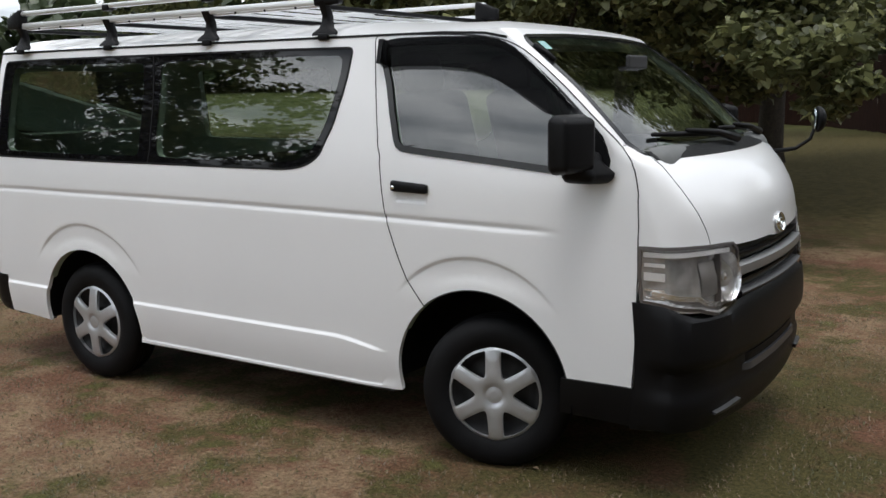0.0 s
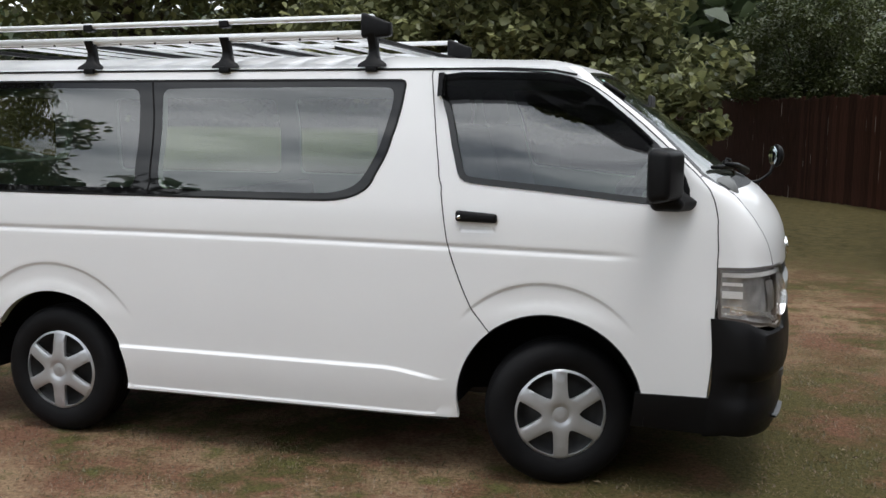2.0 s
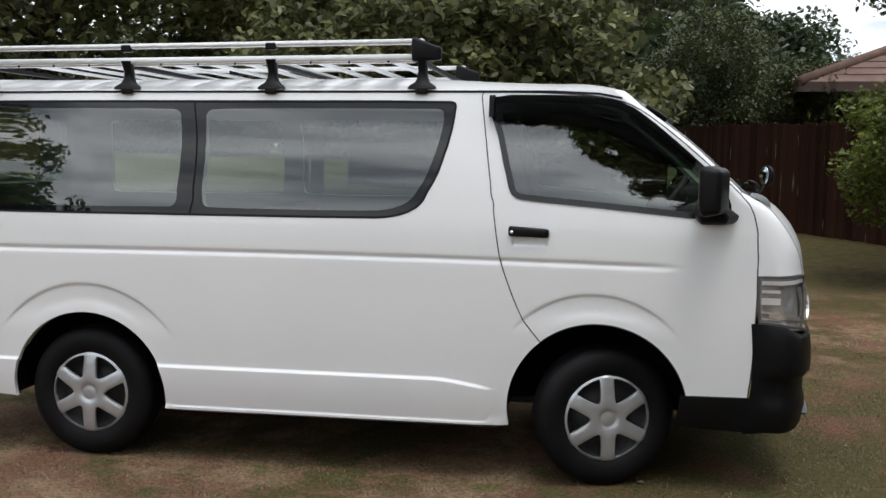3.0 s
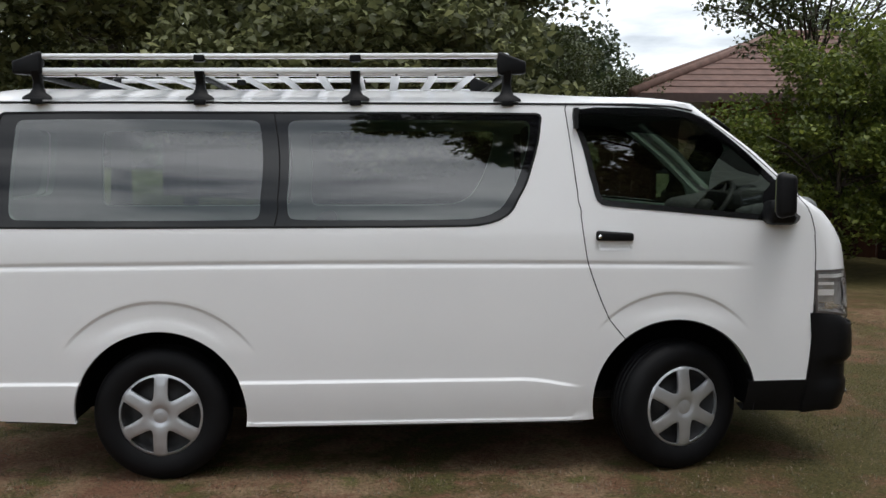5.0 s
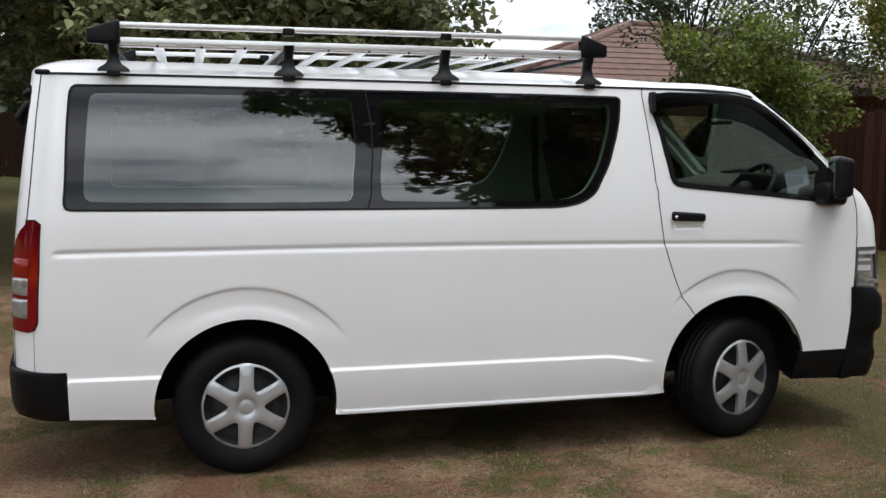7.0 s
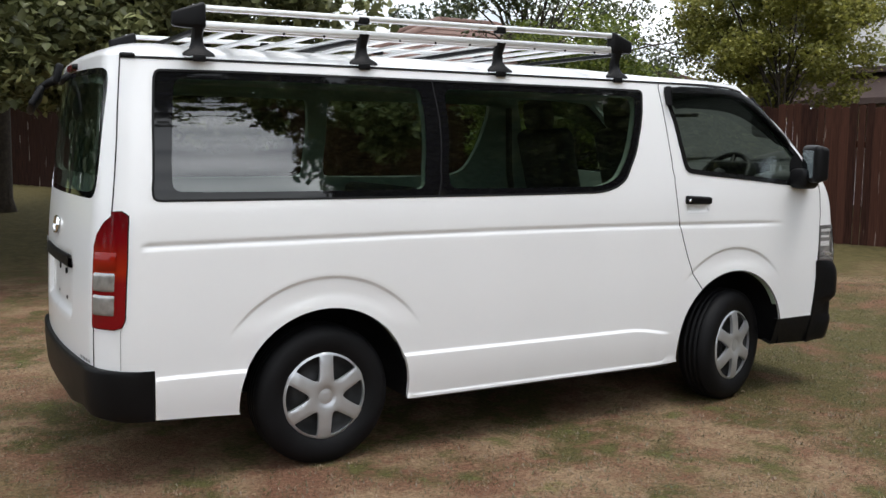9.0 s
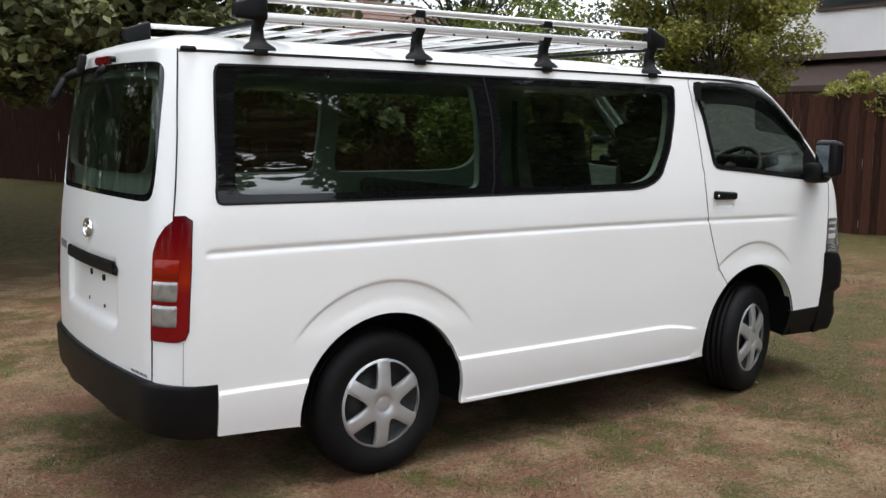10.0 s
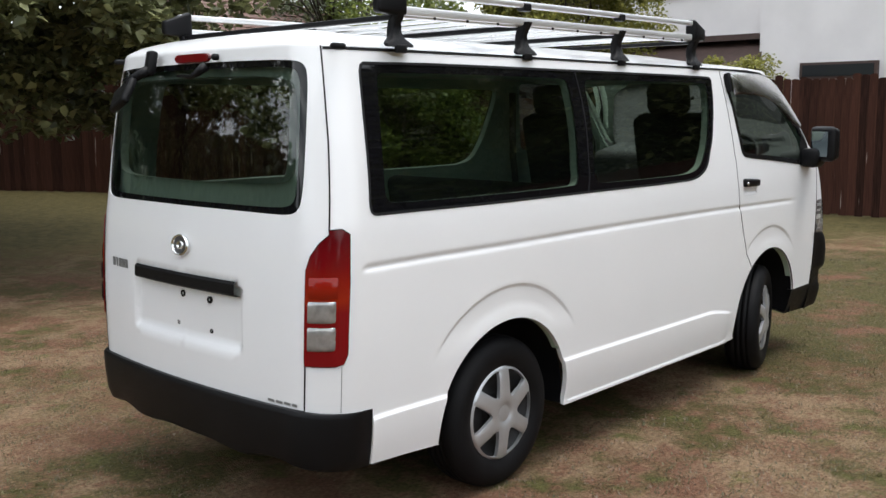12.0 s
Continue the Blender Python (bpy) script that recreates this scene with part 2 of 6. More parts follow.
M_RED = lens_material()
M_BRAKERED = material("brake_lens", (0.14, 0.002, 0.004), 0.16, coat=0.5)
M_CLEARLENS = material("clear_lens", (0.36, 0.35, 0.345), 0.12, 0.45, var=0.35, scale=26, coat=0.6)
M_LAMPWHITE = material("lamp_white", (0.90, 0.90, 0.91), 0.15, 0.1, coat=0.5)
M_REFLECTOR = material("lamp_reflector", (0.68, 0.68, 0.69), 0.18, 0.50, var=0.35, scale=22)
M_BOWL = material("lamp_bowl", (0.93, 0.93, 0.94), 0.07, 0.88, bump=0.5, bump_scale=45)
M_LAMPGREY = material("lamp_grey", (0.30, 0.29, 0.285), 0.28, 0.3, var=0.08, scale=30)
M_LAMPDARK = material("lamp_bezel", (0.16, 0.15, 0.15), 0.3, 0.5)
M_GLASS = glass_material("tinted_glass", (0.86, 1.0, 0.91), 2.0, clear=0.5)
M_GLASSREAR = glass_material("rear_glass", (0.94, 1.0, 0.95), 1.70, clear=0.56)
M_GLASSDARK = glass_material("windscreen_glass", (0.93, 1.0, 0.95), 1.8, clear=0.55)
M_LAMPGLASS = glass_material("lamp_glass", (1.0, 1.0, 1.0), 1.4, clear=0.96)
M_VISOR = glass_material("smoked_visor", (0.20, 0.20, 0.205), 1.10, 0.22, 0.96)
M_FARGLASS = glass_material("far_side_glass", (0.62, 0.68, 0.64), 1.2, clear=0.97)
M_MIRROR = material("mirror_glass", (0.42, 0.48, 0.50), 0.02, 1.0)
M_STICKER = material("teal_paper", (0.30, 0.52, 0.50), 0.7, var=0.15, scale=60)
M_GROUND = ground_material()
M_FENCE = timber_material("brown_stained_timber", (0.018, 0.0072, 0.0050), (0.075, 0.0300, 0.0195))
M_BARK = material("bark", (0.050, 0.038, 0.028), 0.95, var=0.5, scale=14, bump=1.0, bump_scale=30)
M_LEAF = leaf_material("broad_leaf", (0.048, 0.056, 0.020), (0.305, 0.320, 0.140), 0.42)
# lighter copy of broad_leaf: brighter light on the low branches is in the colour
M_LEAFLIT = leaf_material("lit_hanging_leaf", (0.050, 0.058, 0.022), (0.350, 0.365, 0.170), 0.44)
M_LEAF2 = leaf_material("shrub_leaf", (0.060, 0.088, 0.017), (0.280, 0.320, 0.066), 0.48)
M_LEAF4 = leaf_material("feathery_leaf", (0.150, 0.155, 0.032), (0.440, 0.420, 0.105), 0.5)
M_LEAF3 = leaf_material("bush_leaf", (0.036, 0.048, 0.013), (0.092, 0.110, 0.033), 0.30)
M_FARLEAF = leaf_material("far_leaf", (0.030, 0.045, 0.020), (0.070, 0.090, 0.040), 0.2)
M_ROOFTILE = material("roof_tile", (0.150, 0.085, 0.068), 0.85, var=0.35, scale=5, bump=0.4, bump_scale=25)
M_BRICK = material("red_brick", (0.170, 0.055, 0.040), 0.9, var=0.35, scale=9, bump=0.3, bump_scale=40)
M_RENDER = material("white_render", (0.84, 0.81, 0.81), 0.85, var=0.08, scale=1.2, bump=0.15, bump_scale=60)
M_TRIMBROWN = material("brown_trim", (0.075, 0.045, 0.038), 0.7, var=0.2)
M_DARKWIN = material("dark_window", (0.03, 0.033, 0.036), 0.1)
M_WHITE = material("white_board", (0.68, 0.68, 0.66), 0.7, var=0.15, scale=5)


# ---- mesh helpers ----
def link_mesh(name, verts, faces, mat, parent=None, label="", smooth=True, normals=None):
    """One mesh object from arrays. normals: one for each loop."""
    if normals is None:
        used, idx = np.unique(np.concatenate([np.asarray(f).ravel() for f in faces]), return_inverse=True)
        verts = [verts[i] for i in used]
        idx, out, at = idx.ravel(), [], 0
        for f in faces:
            out.append(idx[at : at + len(f)])
            at += len(f)
        faces = out
    me = bpy.data.meshes.new(name)
    me.from_pydata([tuple(map(float, v)) for v in verts], [], [tuple(map(int, f)) for f in faces])
    if smooth:
        me.polygons.foreach_set("use_smooth", [True] * len(me.polygons))
    if normals is not None:
        me.normals_split_custom_set([tuple(map(float, n)) for n in normals])
    if mat:
        me.materials.append(mat)
    ob = new(name, me)
    if parent:
        ob.parent = parent
    if label:
        tagged(ob, label)
    return ob


def part(name, bm, mat, parent=None, label="", smooth=None):
    """Links a bmesh as one mesh object. smooth: the angle, in degrees, past which an edge stays sharp."""
    if smooth is not None:
        for f in bm.faces:
            f.smooth = True
        for e in bm.edges:
            if len(e.link_faces) == 2 and e.calc_face_angle(0) > radians(smooth):
                e.smooth = False
    me = bpy.data.meshes.new(name)
    bm.to_mesh(me)
    bm.free()
    me.materials.append(mat)
    ob = new(name, me)
    if parent:
        ob.parent = parent
    if label:
        tagged(ob, label)
    return ob


def box(bm, size, at=(0, 0, 0), bevel=0.0, rot=None, segs=2):
    """Adds a box with rounded edges."""
    m = Matrix.Translation(at) @ (rot or Matrix.Identity(4)) @ Matrix.Diagonal((*size, 1))
    made = bmesh.ops.create_cube(bm, size=1.0, matrix=m)
    if bevel > 0:
        edges = list({e for v in made["verts"] for e in v.link_edges})
        bmesh.ops.bevel(bm, geom=edges, offset=bevel, segments=segs, affect="EDGES", profile=0.5)
    return bm


def tube(bm, pts, radius, sides=8, caps=True):
    """Adds a round bar through points; radius may be a list."""
    pts = [Vector(p) for p in pts]
    rads = radius if isinstance(radius, (list, tuple)) else [radius] * len(pts)
    rings = []
    a = None
    for i, p in enumerate(pts):
        d = (pts[min(i + 1, len(pts) - 1)] - pts[max(i - 1, 0)]).normalized()
        if a is None:
            a = d.cross(Vector((0, 0, 1)))
            if a.length < 0.2:
                a = d.cross(Vector((1, 0, 0)))
        else:
            a = a - d * a.dot(d)
        a.normalize()
        b = d.cross(a).normalized()
        rings.append([bm.verts.new(p + rads[i] * (math.cos(k * math.tau / sides) * a + math.sin(k * math.tau / sides) * b)) for k in range(sides)])
    for r0, r1 in zip(rings, rings[1:]):
        for k in range(sides):
            bm.faces.new((r0[k], r0[(k + 1) % sides], r1[(k + 1) % sides], r1[k]))
    if caps:
        bm.faces.new(rings[0][::-1])
        bm.faces.new(rings[-1])
    return bm


def lathe(bm, profile, steps=48, axis="y", at=(0, 0, 0)):
    """Adds a turned form: profile of (radius, along) about the axis y."""
    rings = []
    for r, h in profile:
        rings.append([bm.verts.new((at[0] + r * math.cos(k * math.tau / steps), at[1] + h, at[2] + r * math.sin(k * math.tau / steps))) for k in range(steps)])
    for r0, r1 in zip(rings, rings[1:]):
        for k in range(steps):
            bm.faces.new((r0[k], r0[(k + 1) % steps], r1[(k + 1) % steps], r1[k]))
    return bm


def smooth_loop(pts, times=2, closed=True):
    """Rounds a polygon by cutting its corners."""
    for _ in range(times):
        out = []
        n = len(pts)
        for i in range(n if closed else n - 1):
            a, b = pts[i], pts[(i + 1) % n]
            out += [(0.75 * a[0] + 0.25 * b[0], 0.75 * a[1] + 0.25 * b[1]), (0.25 * a[0] + 0.75 * b[0], 0.25 * a[1] + 0.75 * b[1])]
        pts = out if closed else [pts[0]] + out + [pts[-1]]
    return pts


def spaced(pts, step, closed=True):
    """Points along a line, no further than step apart."""
    out = []
    n = len(pts)
    for i in range(n if closed else n - 1):
        a, b = np.array(pts[i], float), np.array(pts[(i + 1) % n], float)
        k = max(1, int(np.ceil(np.linalg.norm(b - a) / step)))
        out += [tuple(a + (b - a) * j / k) for j in range(k)]
    if not closed:
        out.append(tuple(pts[-1]))
    return out


def inside(p, poly):
    """Which of the points lie in a polygon."""
    p, poly = np.asarray(p, float), np.asarray(poly, float)
    res = np.zeros(len(p), bool)
    for (x0, y0), (x1, y1) in zip(poly, np.roll(poly, -1, 0)):
        if y0 == y1:
            continue
        cross = ((y0 > p[:, 1]) != (y1 > p[:, 1])) & (p[:, 0] < (x1 - x0) * (p[:, 1] - y0) / (y1 - y0) + x0)
        res ^= cross
    return res


def triangulate(loops, fill, clear=0.012):
    """A flat triangulation that keeps the loops' edges, with fill points between."""
    from mathutils.geometry import delaunay_2d_cdt

    verts, edges = [], []
    for pts, closed in loops:
        base = len(verts)
        verts += [tuple(p) for p in pts]
        edges += [(base + i, base + i + 1) for i in range(len(pts) - 1)]
        if closed:
            edges.append((base + len(pts) - 1, base))
    line = np.array(verts)
    fill = np.asarray(fill, float).reshape(-1, 2)
    good = np.ones(len(fill), bool)
    for i in range(0, len(fill), 500):
        d = np.abs(fill[i : i + 500, None, :] - line[None]).max(-1).min(1)
        good[i : i + 500] = d > clear
    verts += [tuple(p) for p in fill[good]]
    out = delaunay_2d_cdt([Vector(v) for v in verts], edges, [], 0, 1e-5)
    return np.array([tuple(v) for v in out[0]]), np.array([tuple(f) for f in out[2]])


# ---- the van: its skin as a surface over (s, z) ----
def hermite(knots):
    """A smooth curve through knots."""
    xs, ys = np.array(knots, float).T
    d = np.gradient(ys, xs)

    def f(x):
        x = np.clip(np.asarray(x, float), xs[0], xs[-1])
        i = np.clip(np.searchsorted(xs, x) - 1, 0, len(xs) - 2)
        h = xs[i + 1] - xs[i]
        t = (x - xs[i]) / h
        return (2 * t**3 - 3 * t**2 + 1) * ys[i] + (t**3 - 2 * t**2 + t) * h * d[i] + (3 * t**2 - 2 * t**3) * ys[i + 1] + (t**3 - t**2) * h * d[i + 1]

    return f


def ease(t):
    t = np.clip(t, 0, 1)
    return t * t * (3 - 2 * t)


def flank(z):
    """Half width above the waist: one even curve."""
    return 0.8405 - 0.0835 * (z - 1.2) - 0.1250 * (z - 1.2) ** 2


HALF = hermite([(0.15, 0.775), (0.275, 0.803), (0.4, 0.825), (0.55, 0.836), (0.7, 0.843), (0.9, 0.8465), (1.07, 0.846)] + [(z, flank(z)) for z in np.arange(1.20, 1.86, 0.05)])
REAR = hermite([(0.15, -1.03), (0.5, -1.042), (0.9, -1.036), (1.085, -1.024), (1.3, -1.0), (1.6, -0.967), (1.85, -0.93)])
FRONT = hermite([(0.15, 3.47), (0.5, 3.511), (0.8, 3.508), (1.0, 3.509), (1.15, 3.486), (1.25, 3.424), (1.31, 3.362), (1.36, 3.276), (1.45, 3.160), (1.6, 2.980), (1.75, 2.772), (1.85, 2.632)])
AX = hermite([(0.15, 0.105), (1.05, 0.105), (1.2, 0.115), (1.4, 0.055), (1.85, 0.05)])
AY = hermite([(0.15, 0.198), (1.0, 0.190), (1.2, 0.075), (1.4, 0.05), (1.85, 0.05)])
KF = hermite([(0.15, 0.128), (0.8, 0.128), (1.2, 0.212), (1.5, 0.142), (1.85, 0.107)])
KR, RC, TOP = 0.095, 0.16, 1.832
TAP_F, TAP_R = 0.019, 0.030
PRESS_F, PRESS_F_RAD = (2.497, 0.421), 0.495
ARCH_R, ARCH_F, ARCH_RAD = (0.005, 0.330), (2.515, 0.362), 0.411


def crease(x):
    """Height of the pressed line along the side."""
    return 1.0590 - 0.0046 * (x - 0.8) ** 2


def dents(x, z):
    """The side's pressed line, sill step and wheel-arch step, outwards in metres."""
    d = -0.0072 * np.exp(-(((z - crease(x)) / 0.0115) ** 2)) * ease((x + 0.885) / 0.03) * ease((2.92 - x) / 0.25)
    line = 0.497 - 0.052 * ease((x - 1.74) / 0.42)
    sill = 0.011 * ease((line - z) / 0.018) * np.where(x > 1.2, ease((2.06 - x) / 0.12), 1.0)
    d = d + sill
    for (cx, cz), r0, low, (hx, hz) in ((ARCH_R, 0.561, 0.62, ARCH_R), (PRESS_F, PRESS_F_RAD, 0.70, ARCH_F)):
        r = np.hypot(x - cx, z - cz)
        up = ease((z - low) / 0.16)
        d = d - 0.0085 * ease((r0 - r) / 0.020) * ease((np.hypot(x - hx, z - hz) - 0.415) / 0.07) * up
    d = d - 0.006 * ease((0.082 - np.abs(x - 2.20)) / 0.012) * ease((z - 1.118) / 0.012) * ease((1.20 - z) / 0.02)
    return d + 0.007 * ease((0.290 - z) / 0.010) * ease((x + 0.4) / 0.05)


def skin(s, z, plain=False):
    """Right half of the body: s runs from the middle of the rear (0) round the side to the middle of the front (5.85)."""
    s, z = np.broadcast_arrays(np.asarray(s, float), np.asarray(z, float))
    w = HALF(z)
    wf, wr = w - TAP_F, w - TAP_R
    xr, xf, ax, ay = REAR(z), FRONT(z), AX(z), AY(z)
    er, ef = xr + RC + KR * wr**2, xf - ax - KF(z) * wf**2
    # rear and its corner
    th = np.clip((s - 0.7) / 0.2, 0, 1) * np.pi / 2
    y_r = np.where(s < 0.7, s / 0.7 * (wr - RC), wr - RC + RC * np.sin(th))
    plate = 0.0 if plain else 0.022 * ease((0.385 - y_r) / 0.030) * ease((z - 0.695) / 0.045) * ease((0.965 - z) / 0.02)
    x_r = xr + np.where(s < 0.7, 0, RC - RC * np.cos(th)) + KR * y_r**2 + plate
    # side
    x_s = er + (ef - er) * np.clip((s - 0.9) / 4.0, 0, 1)
    y_s = w - TAP_F * ease((x_s - 2.3) / (ef - 2.3)) - TAP_R * ease((0.05 - x_s) / 0.75)
    if not plain:
        y_s = y_s + dents(x_s, z) * ease((s - 0.9) / 0.02)
    # front corner and front
    tf = np.clip((5.3 - s) / 0.4, 0, 1) * np.pi / 2
    y_f = np.where(s > 5.3, (wf - ay) * (5.85 - s) / 0.55, wf - ay + ay * np.sin(tf))
    x_f = xf - np.where(s > 5.3, 0, ax - ax * np.cos(tf)) - KF(z) * y_f**2
    x = np.where(s <= 0.9, x_r, np.where(s < 4.9, x_s, x_f))
    y = np.where(s <= 0.9, y_r, np.where(s < 4.9, y_s, y_f))
    return np.stack([x, -y, z], -1)


def skin_normal(s, z, plain=False):
    e = 0.003
    a = skin(np.minimum(s + e, 5.85), z, plain) - skin(np.maximum(s - e, 0), z, plain)
    b = skin(s, z + e, plain) - skin(s, z - e, plain)
    n = np.cross(a, b)
    n /= np.linalg.norm(n, axis=-1, keepdims=True)
    return n


def seek(goal, z, lo, hi, pick):
    """The s at which pick of the skin reaches the goal, for arrays."""
    goal, z = np.broadcast_arrays(np.asarray(goal, float), np.asarray(z, float))
    lo, hi = np.full(goal.shape, float(lo)), np.full(goal.shape, float(hi))
    for _ in range(34):
        mid = (lo + hi) / 2
        low_side = pick(skin(mid, z, True)) < goal
        lo, hi = np.where(low_side, mid, lo), np.where(low_side, hi, mid)
    return (lo + hi) / 2


def at_x(x, z):
    """The s of a place on the side or front corner by its x."""
    s = seek(x, z, 0.72, 5.3, lambda p: p[..., 0])
    return float(s) if s.ndim == 0 else s


def at_y(y, z, front):
    """The s of a place on the front or rear by its distance from the middle."""
    s = seek(y, z, 5.85 if front else 0.0, 4.9 if front else 0.9, lambda p: -p[..., 1])
    return float(s) if s.ndim == 0 else s


def side_line(pts):
    p = np.array(pts, float)
    return list(zip(at_x(p[:, 0], p[:, 1]).tolist(), p[:, 1].tolist()))


def end_line(pts, front):
    p = np.array(pts, float)
    return list(zip(at_y(p[:, 0], p[:, 1], front).tolist(), p[:, 1].tolist()))


def arc(c, rad, a0, a1, n):
    return [(c[0] + rad * math.cos(radians(a0 + (a1 - a0) * i / n)), c[1] + rad * math.sin(radians(a0 + (a1 - a0) * i / n))) for i in range(n + 1)]


# outlines
LINE_WINDOW = smooth_loop(side_line([(-0.70, 1.778), (-0.728, 1.760), (-0.735, 1.69), (-0.752, 1.343), (-0.760, 1.27), (-0.752, 1.239), (-0.715, 1.234), (0.3, 1.235), (1.45, 1.236), (1.566, 1.245), (1.655, 1.275), (1.713, 1.337), (1.759, 1.425), (1.803, 1.571), (1.838, 1.725), (1.844, 1.768), (1.815, 1.779), (0.5, 1.779)]), 1)
LINE_PANE_R = smooth_loop(side_line([(-0.60, 1.745), (-0.645, 1.735), (-0.655, 1.68), (-0.680, 1.33), (-0.672, 1.278), (-0.62, 1.268), (0.44, 1.268), (0.485, 1.278), (0.495, 1.33), (0.500, 1.69), (0.49, 1.735), (0.44, 1.745)]), 2)
LINE_PANE_F = smooth_loop(side_line([(0.68, 1.745), (0.632, 1.735), (0.622, 1.69), (0.618, 1.33), (0.628, 1.278), (0.68, 1.268), (1.45, 1.268), (1.545, 1.278), (1.622, 1.305), (1.676, 1.362), (1.722, 1.45), (1.762, 1.58), (1.79, 1.70), (1.785, 1.74), (1.74, 1.747)]), 2)
DOOR_GAP = [(1.972, 1.822), (1.961, 1.805), (1.967, 1.769), (1.997, 1.531), (2.028, 1.308), (2.055, 1.112), (2.070, 1.042), (2.127, 0.885), (2.177, 0.778)]
ARCH_F_DOOR = arc(ARCH_F, ARCH_RAD, 129, 13.2, 26)
DOOR_FRONT = [(3.186, 0.458), (3.200, 0.62), (3.205, 0.80), (3.207, 1.012), (3.203, 1.16), (3.195, 1.25), (3.165, 1.325), (3.115, 1.384), (3.034, 1.456), (2.883, 1.592), (2.751, 1.698), (2.66, 1.758), (2.58, 1.788), (2.48, 1.806), (2.35, 1.815), (2.0, 1.8255)]
LINE_DOOR = side_line(smooth_loop(DOOR_GAP, 2, False) + ARCH_F_DOOR + smooth_loop(DOOR_FRONT, 1, False))
LINE_DOORWIN = smooth_loop(side_line([(2.030, 1.790), (2.006, 1.775), (2.030, 1.69), (2.072, 1.532), (2.108, 1.397), (2.130, 1.352), (2.175, 1.342), (2.55, 1.310), (2.93, 1.272), (3.04, 1.268), (3.072, 1.300), (3.055, 1.385), (2.985, 1.455), (2.878, 1.553), (2.758, 1.652), (2.650, 1.735), (2.570, 1.774), (2.45, 1.789), (2.2, 1.793)]), 1)
LINE_SCREEN = smooth_loop(end_line([(0.0, 1.337), (0.35, 1.337), (0.68, 1.339), (0.75, 1.347), (0.768, 1.385), (0.752, 1.50), (0.715, 1.70), (0.695, 1.778), (0.655, 1.800), (0.35, 1.812), (0.0, 1.815)], True), 0)
LINE_REARWIN = end_line(smooth_loop([(0.0, 1.240), (0.30, 1.240), (0.50, 1.238), (0.60, 1.238), (0.648, 1.250), (0.668, 1.290), (0.667, 1.45), (0.655, 1.62), (0.640, 1.73), (0.622, 1.770), (0.575, 1.785), (0.3, 1.790), (0.0, 1.791)], 2, False), False)
LINE_REARPANE = end_line(smooth_loop([(0.0, 1.262), (0.30, 1.262), (0.50, 1.262), (0.590, 1.266), (0.626, 1.282), (0.640, 1.33), (0.638, 1.48), (0.626, 1.64), (0.612, 1.72), (0.59, 1.750), (0.55, 1.760), (0.3, 1.765), (0.0, 1.767)], 2, False), False)
LINE_REARHOLE = end_line(smooth_loop([(0.0, 1.338), (0.30, 1.340), (0.48, 1.344), (0.555, 1.356), (0.582, 1.40), (0.582, 1.55), (0.572, 1.65), (0.555, 1.71), (0.49, 1.728), (0.3, 1.735), (0.0, 1.737)], 2, False), False)
S_LAMP_IN, S_LAMP_OUT, S_GATE = at_y(0.703, 0.9, False), at_x(-0.877, 0.9), 0.796
LAMP_IN = [(S_LAMP_IN, 0.712), (S_LAMP_IN, 1.05), (S_LAMP_IN + 0.012, 1.10), (S_LAMP_IN + 0.035, 1.145), (S_LAMP_IN + 0.06, 1.174)]
LAMP_TOP = [(S_GATE, 1.190), (S_LAMP_OUT - 0.02, 1.192), (S_LAMP_OUT, 1.175), (S_LAMP_OUT + 0.004, 1.0), (S_LAMP_OUT + 0.002, 0.75), (S_LAMP_OUT - 0.008, 0.718), (S_LAMP_OUT - 0.03, 0.709)]
LINE_LAMP = LAMP_IN + LAMP_TOP
LINE_GATE = [(0.0, 0.545), (S_LAMP_IN - 0.06, 0.542), (S_LAMP_IN, 0.542)] + LAMP_IN + [LAMP_TOP[0], (S_GATE + 0.004, 1.5), (S_GATE, TOP), (0.0, TOP)]
HOOD_EDGE = end_line([(0.745, 1.327), (0.748, 1.27), (0.722, 1.18), (0.690, 1.09), (0.668, 1.012)], True)
NOSE_LOW = side_line([(3.207, 1.012)]) + end_line([(0.74, 1.014), (0.668, 1.012), (0.55, 1.006), (0.475, 0.990), (0.30, 0.985), (0.13, 0.985), (0.09, 0.978), (0.0, 0.972)], True)
LINE_HOOD = HOOD_EDGE + end_line([(0.55, 1.006), (0.475, 0.990), (0.30, 0.985), (0.13, 0.985), (0.09, 0.978), (0.0, 0.972)], True) + end_line([(0.0, 1.327), (0.4, 1.327)], True)
LINE_HEADLAMP = side_line([(3.212, 1.008), (3.214, 0.90), (3.222, 0.805)]) + end_line([(0.74, 0.774), (0.62, 0.738), (0.55, 0.731), (0.505, 0.746), (0.490, 0.80), (0.470, 0.93), (0.475, 0.972), (0.505, 0.998), (0.60, 1.004), (0.74, 1.009)], True)
LINE_BODY = (
    [(0.0, 0.545), (S_LAMP_IN, 0.542), (at_x(-0.86, 0.53), 0.525)]
    + side_line([(-0.765, 0.512), (-0.763, 0.308), (-0.40, 0.290)])
    + side_line(arc(ARCH_R, ARCH_RAD, 186, -8.5, 44))
    + side_line([(0.45, 0.268), (1.3, 0.270), (2.07, 0.272)])
    + side_line(arc(ARCH_F, ARCH_RAD, 192, 129, 14))
    + side_line(ARCH_F_DOOR[1:] + DOOR_FRONT[:4])
    + NOSE_LOW[1:]
    + [(5.85, TOP), (4.6, TOP), (2.0, TOP), (0.9, TOP), (0.0, TOP)]
)

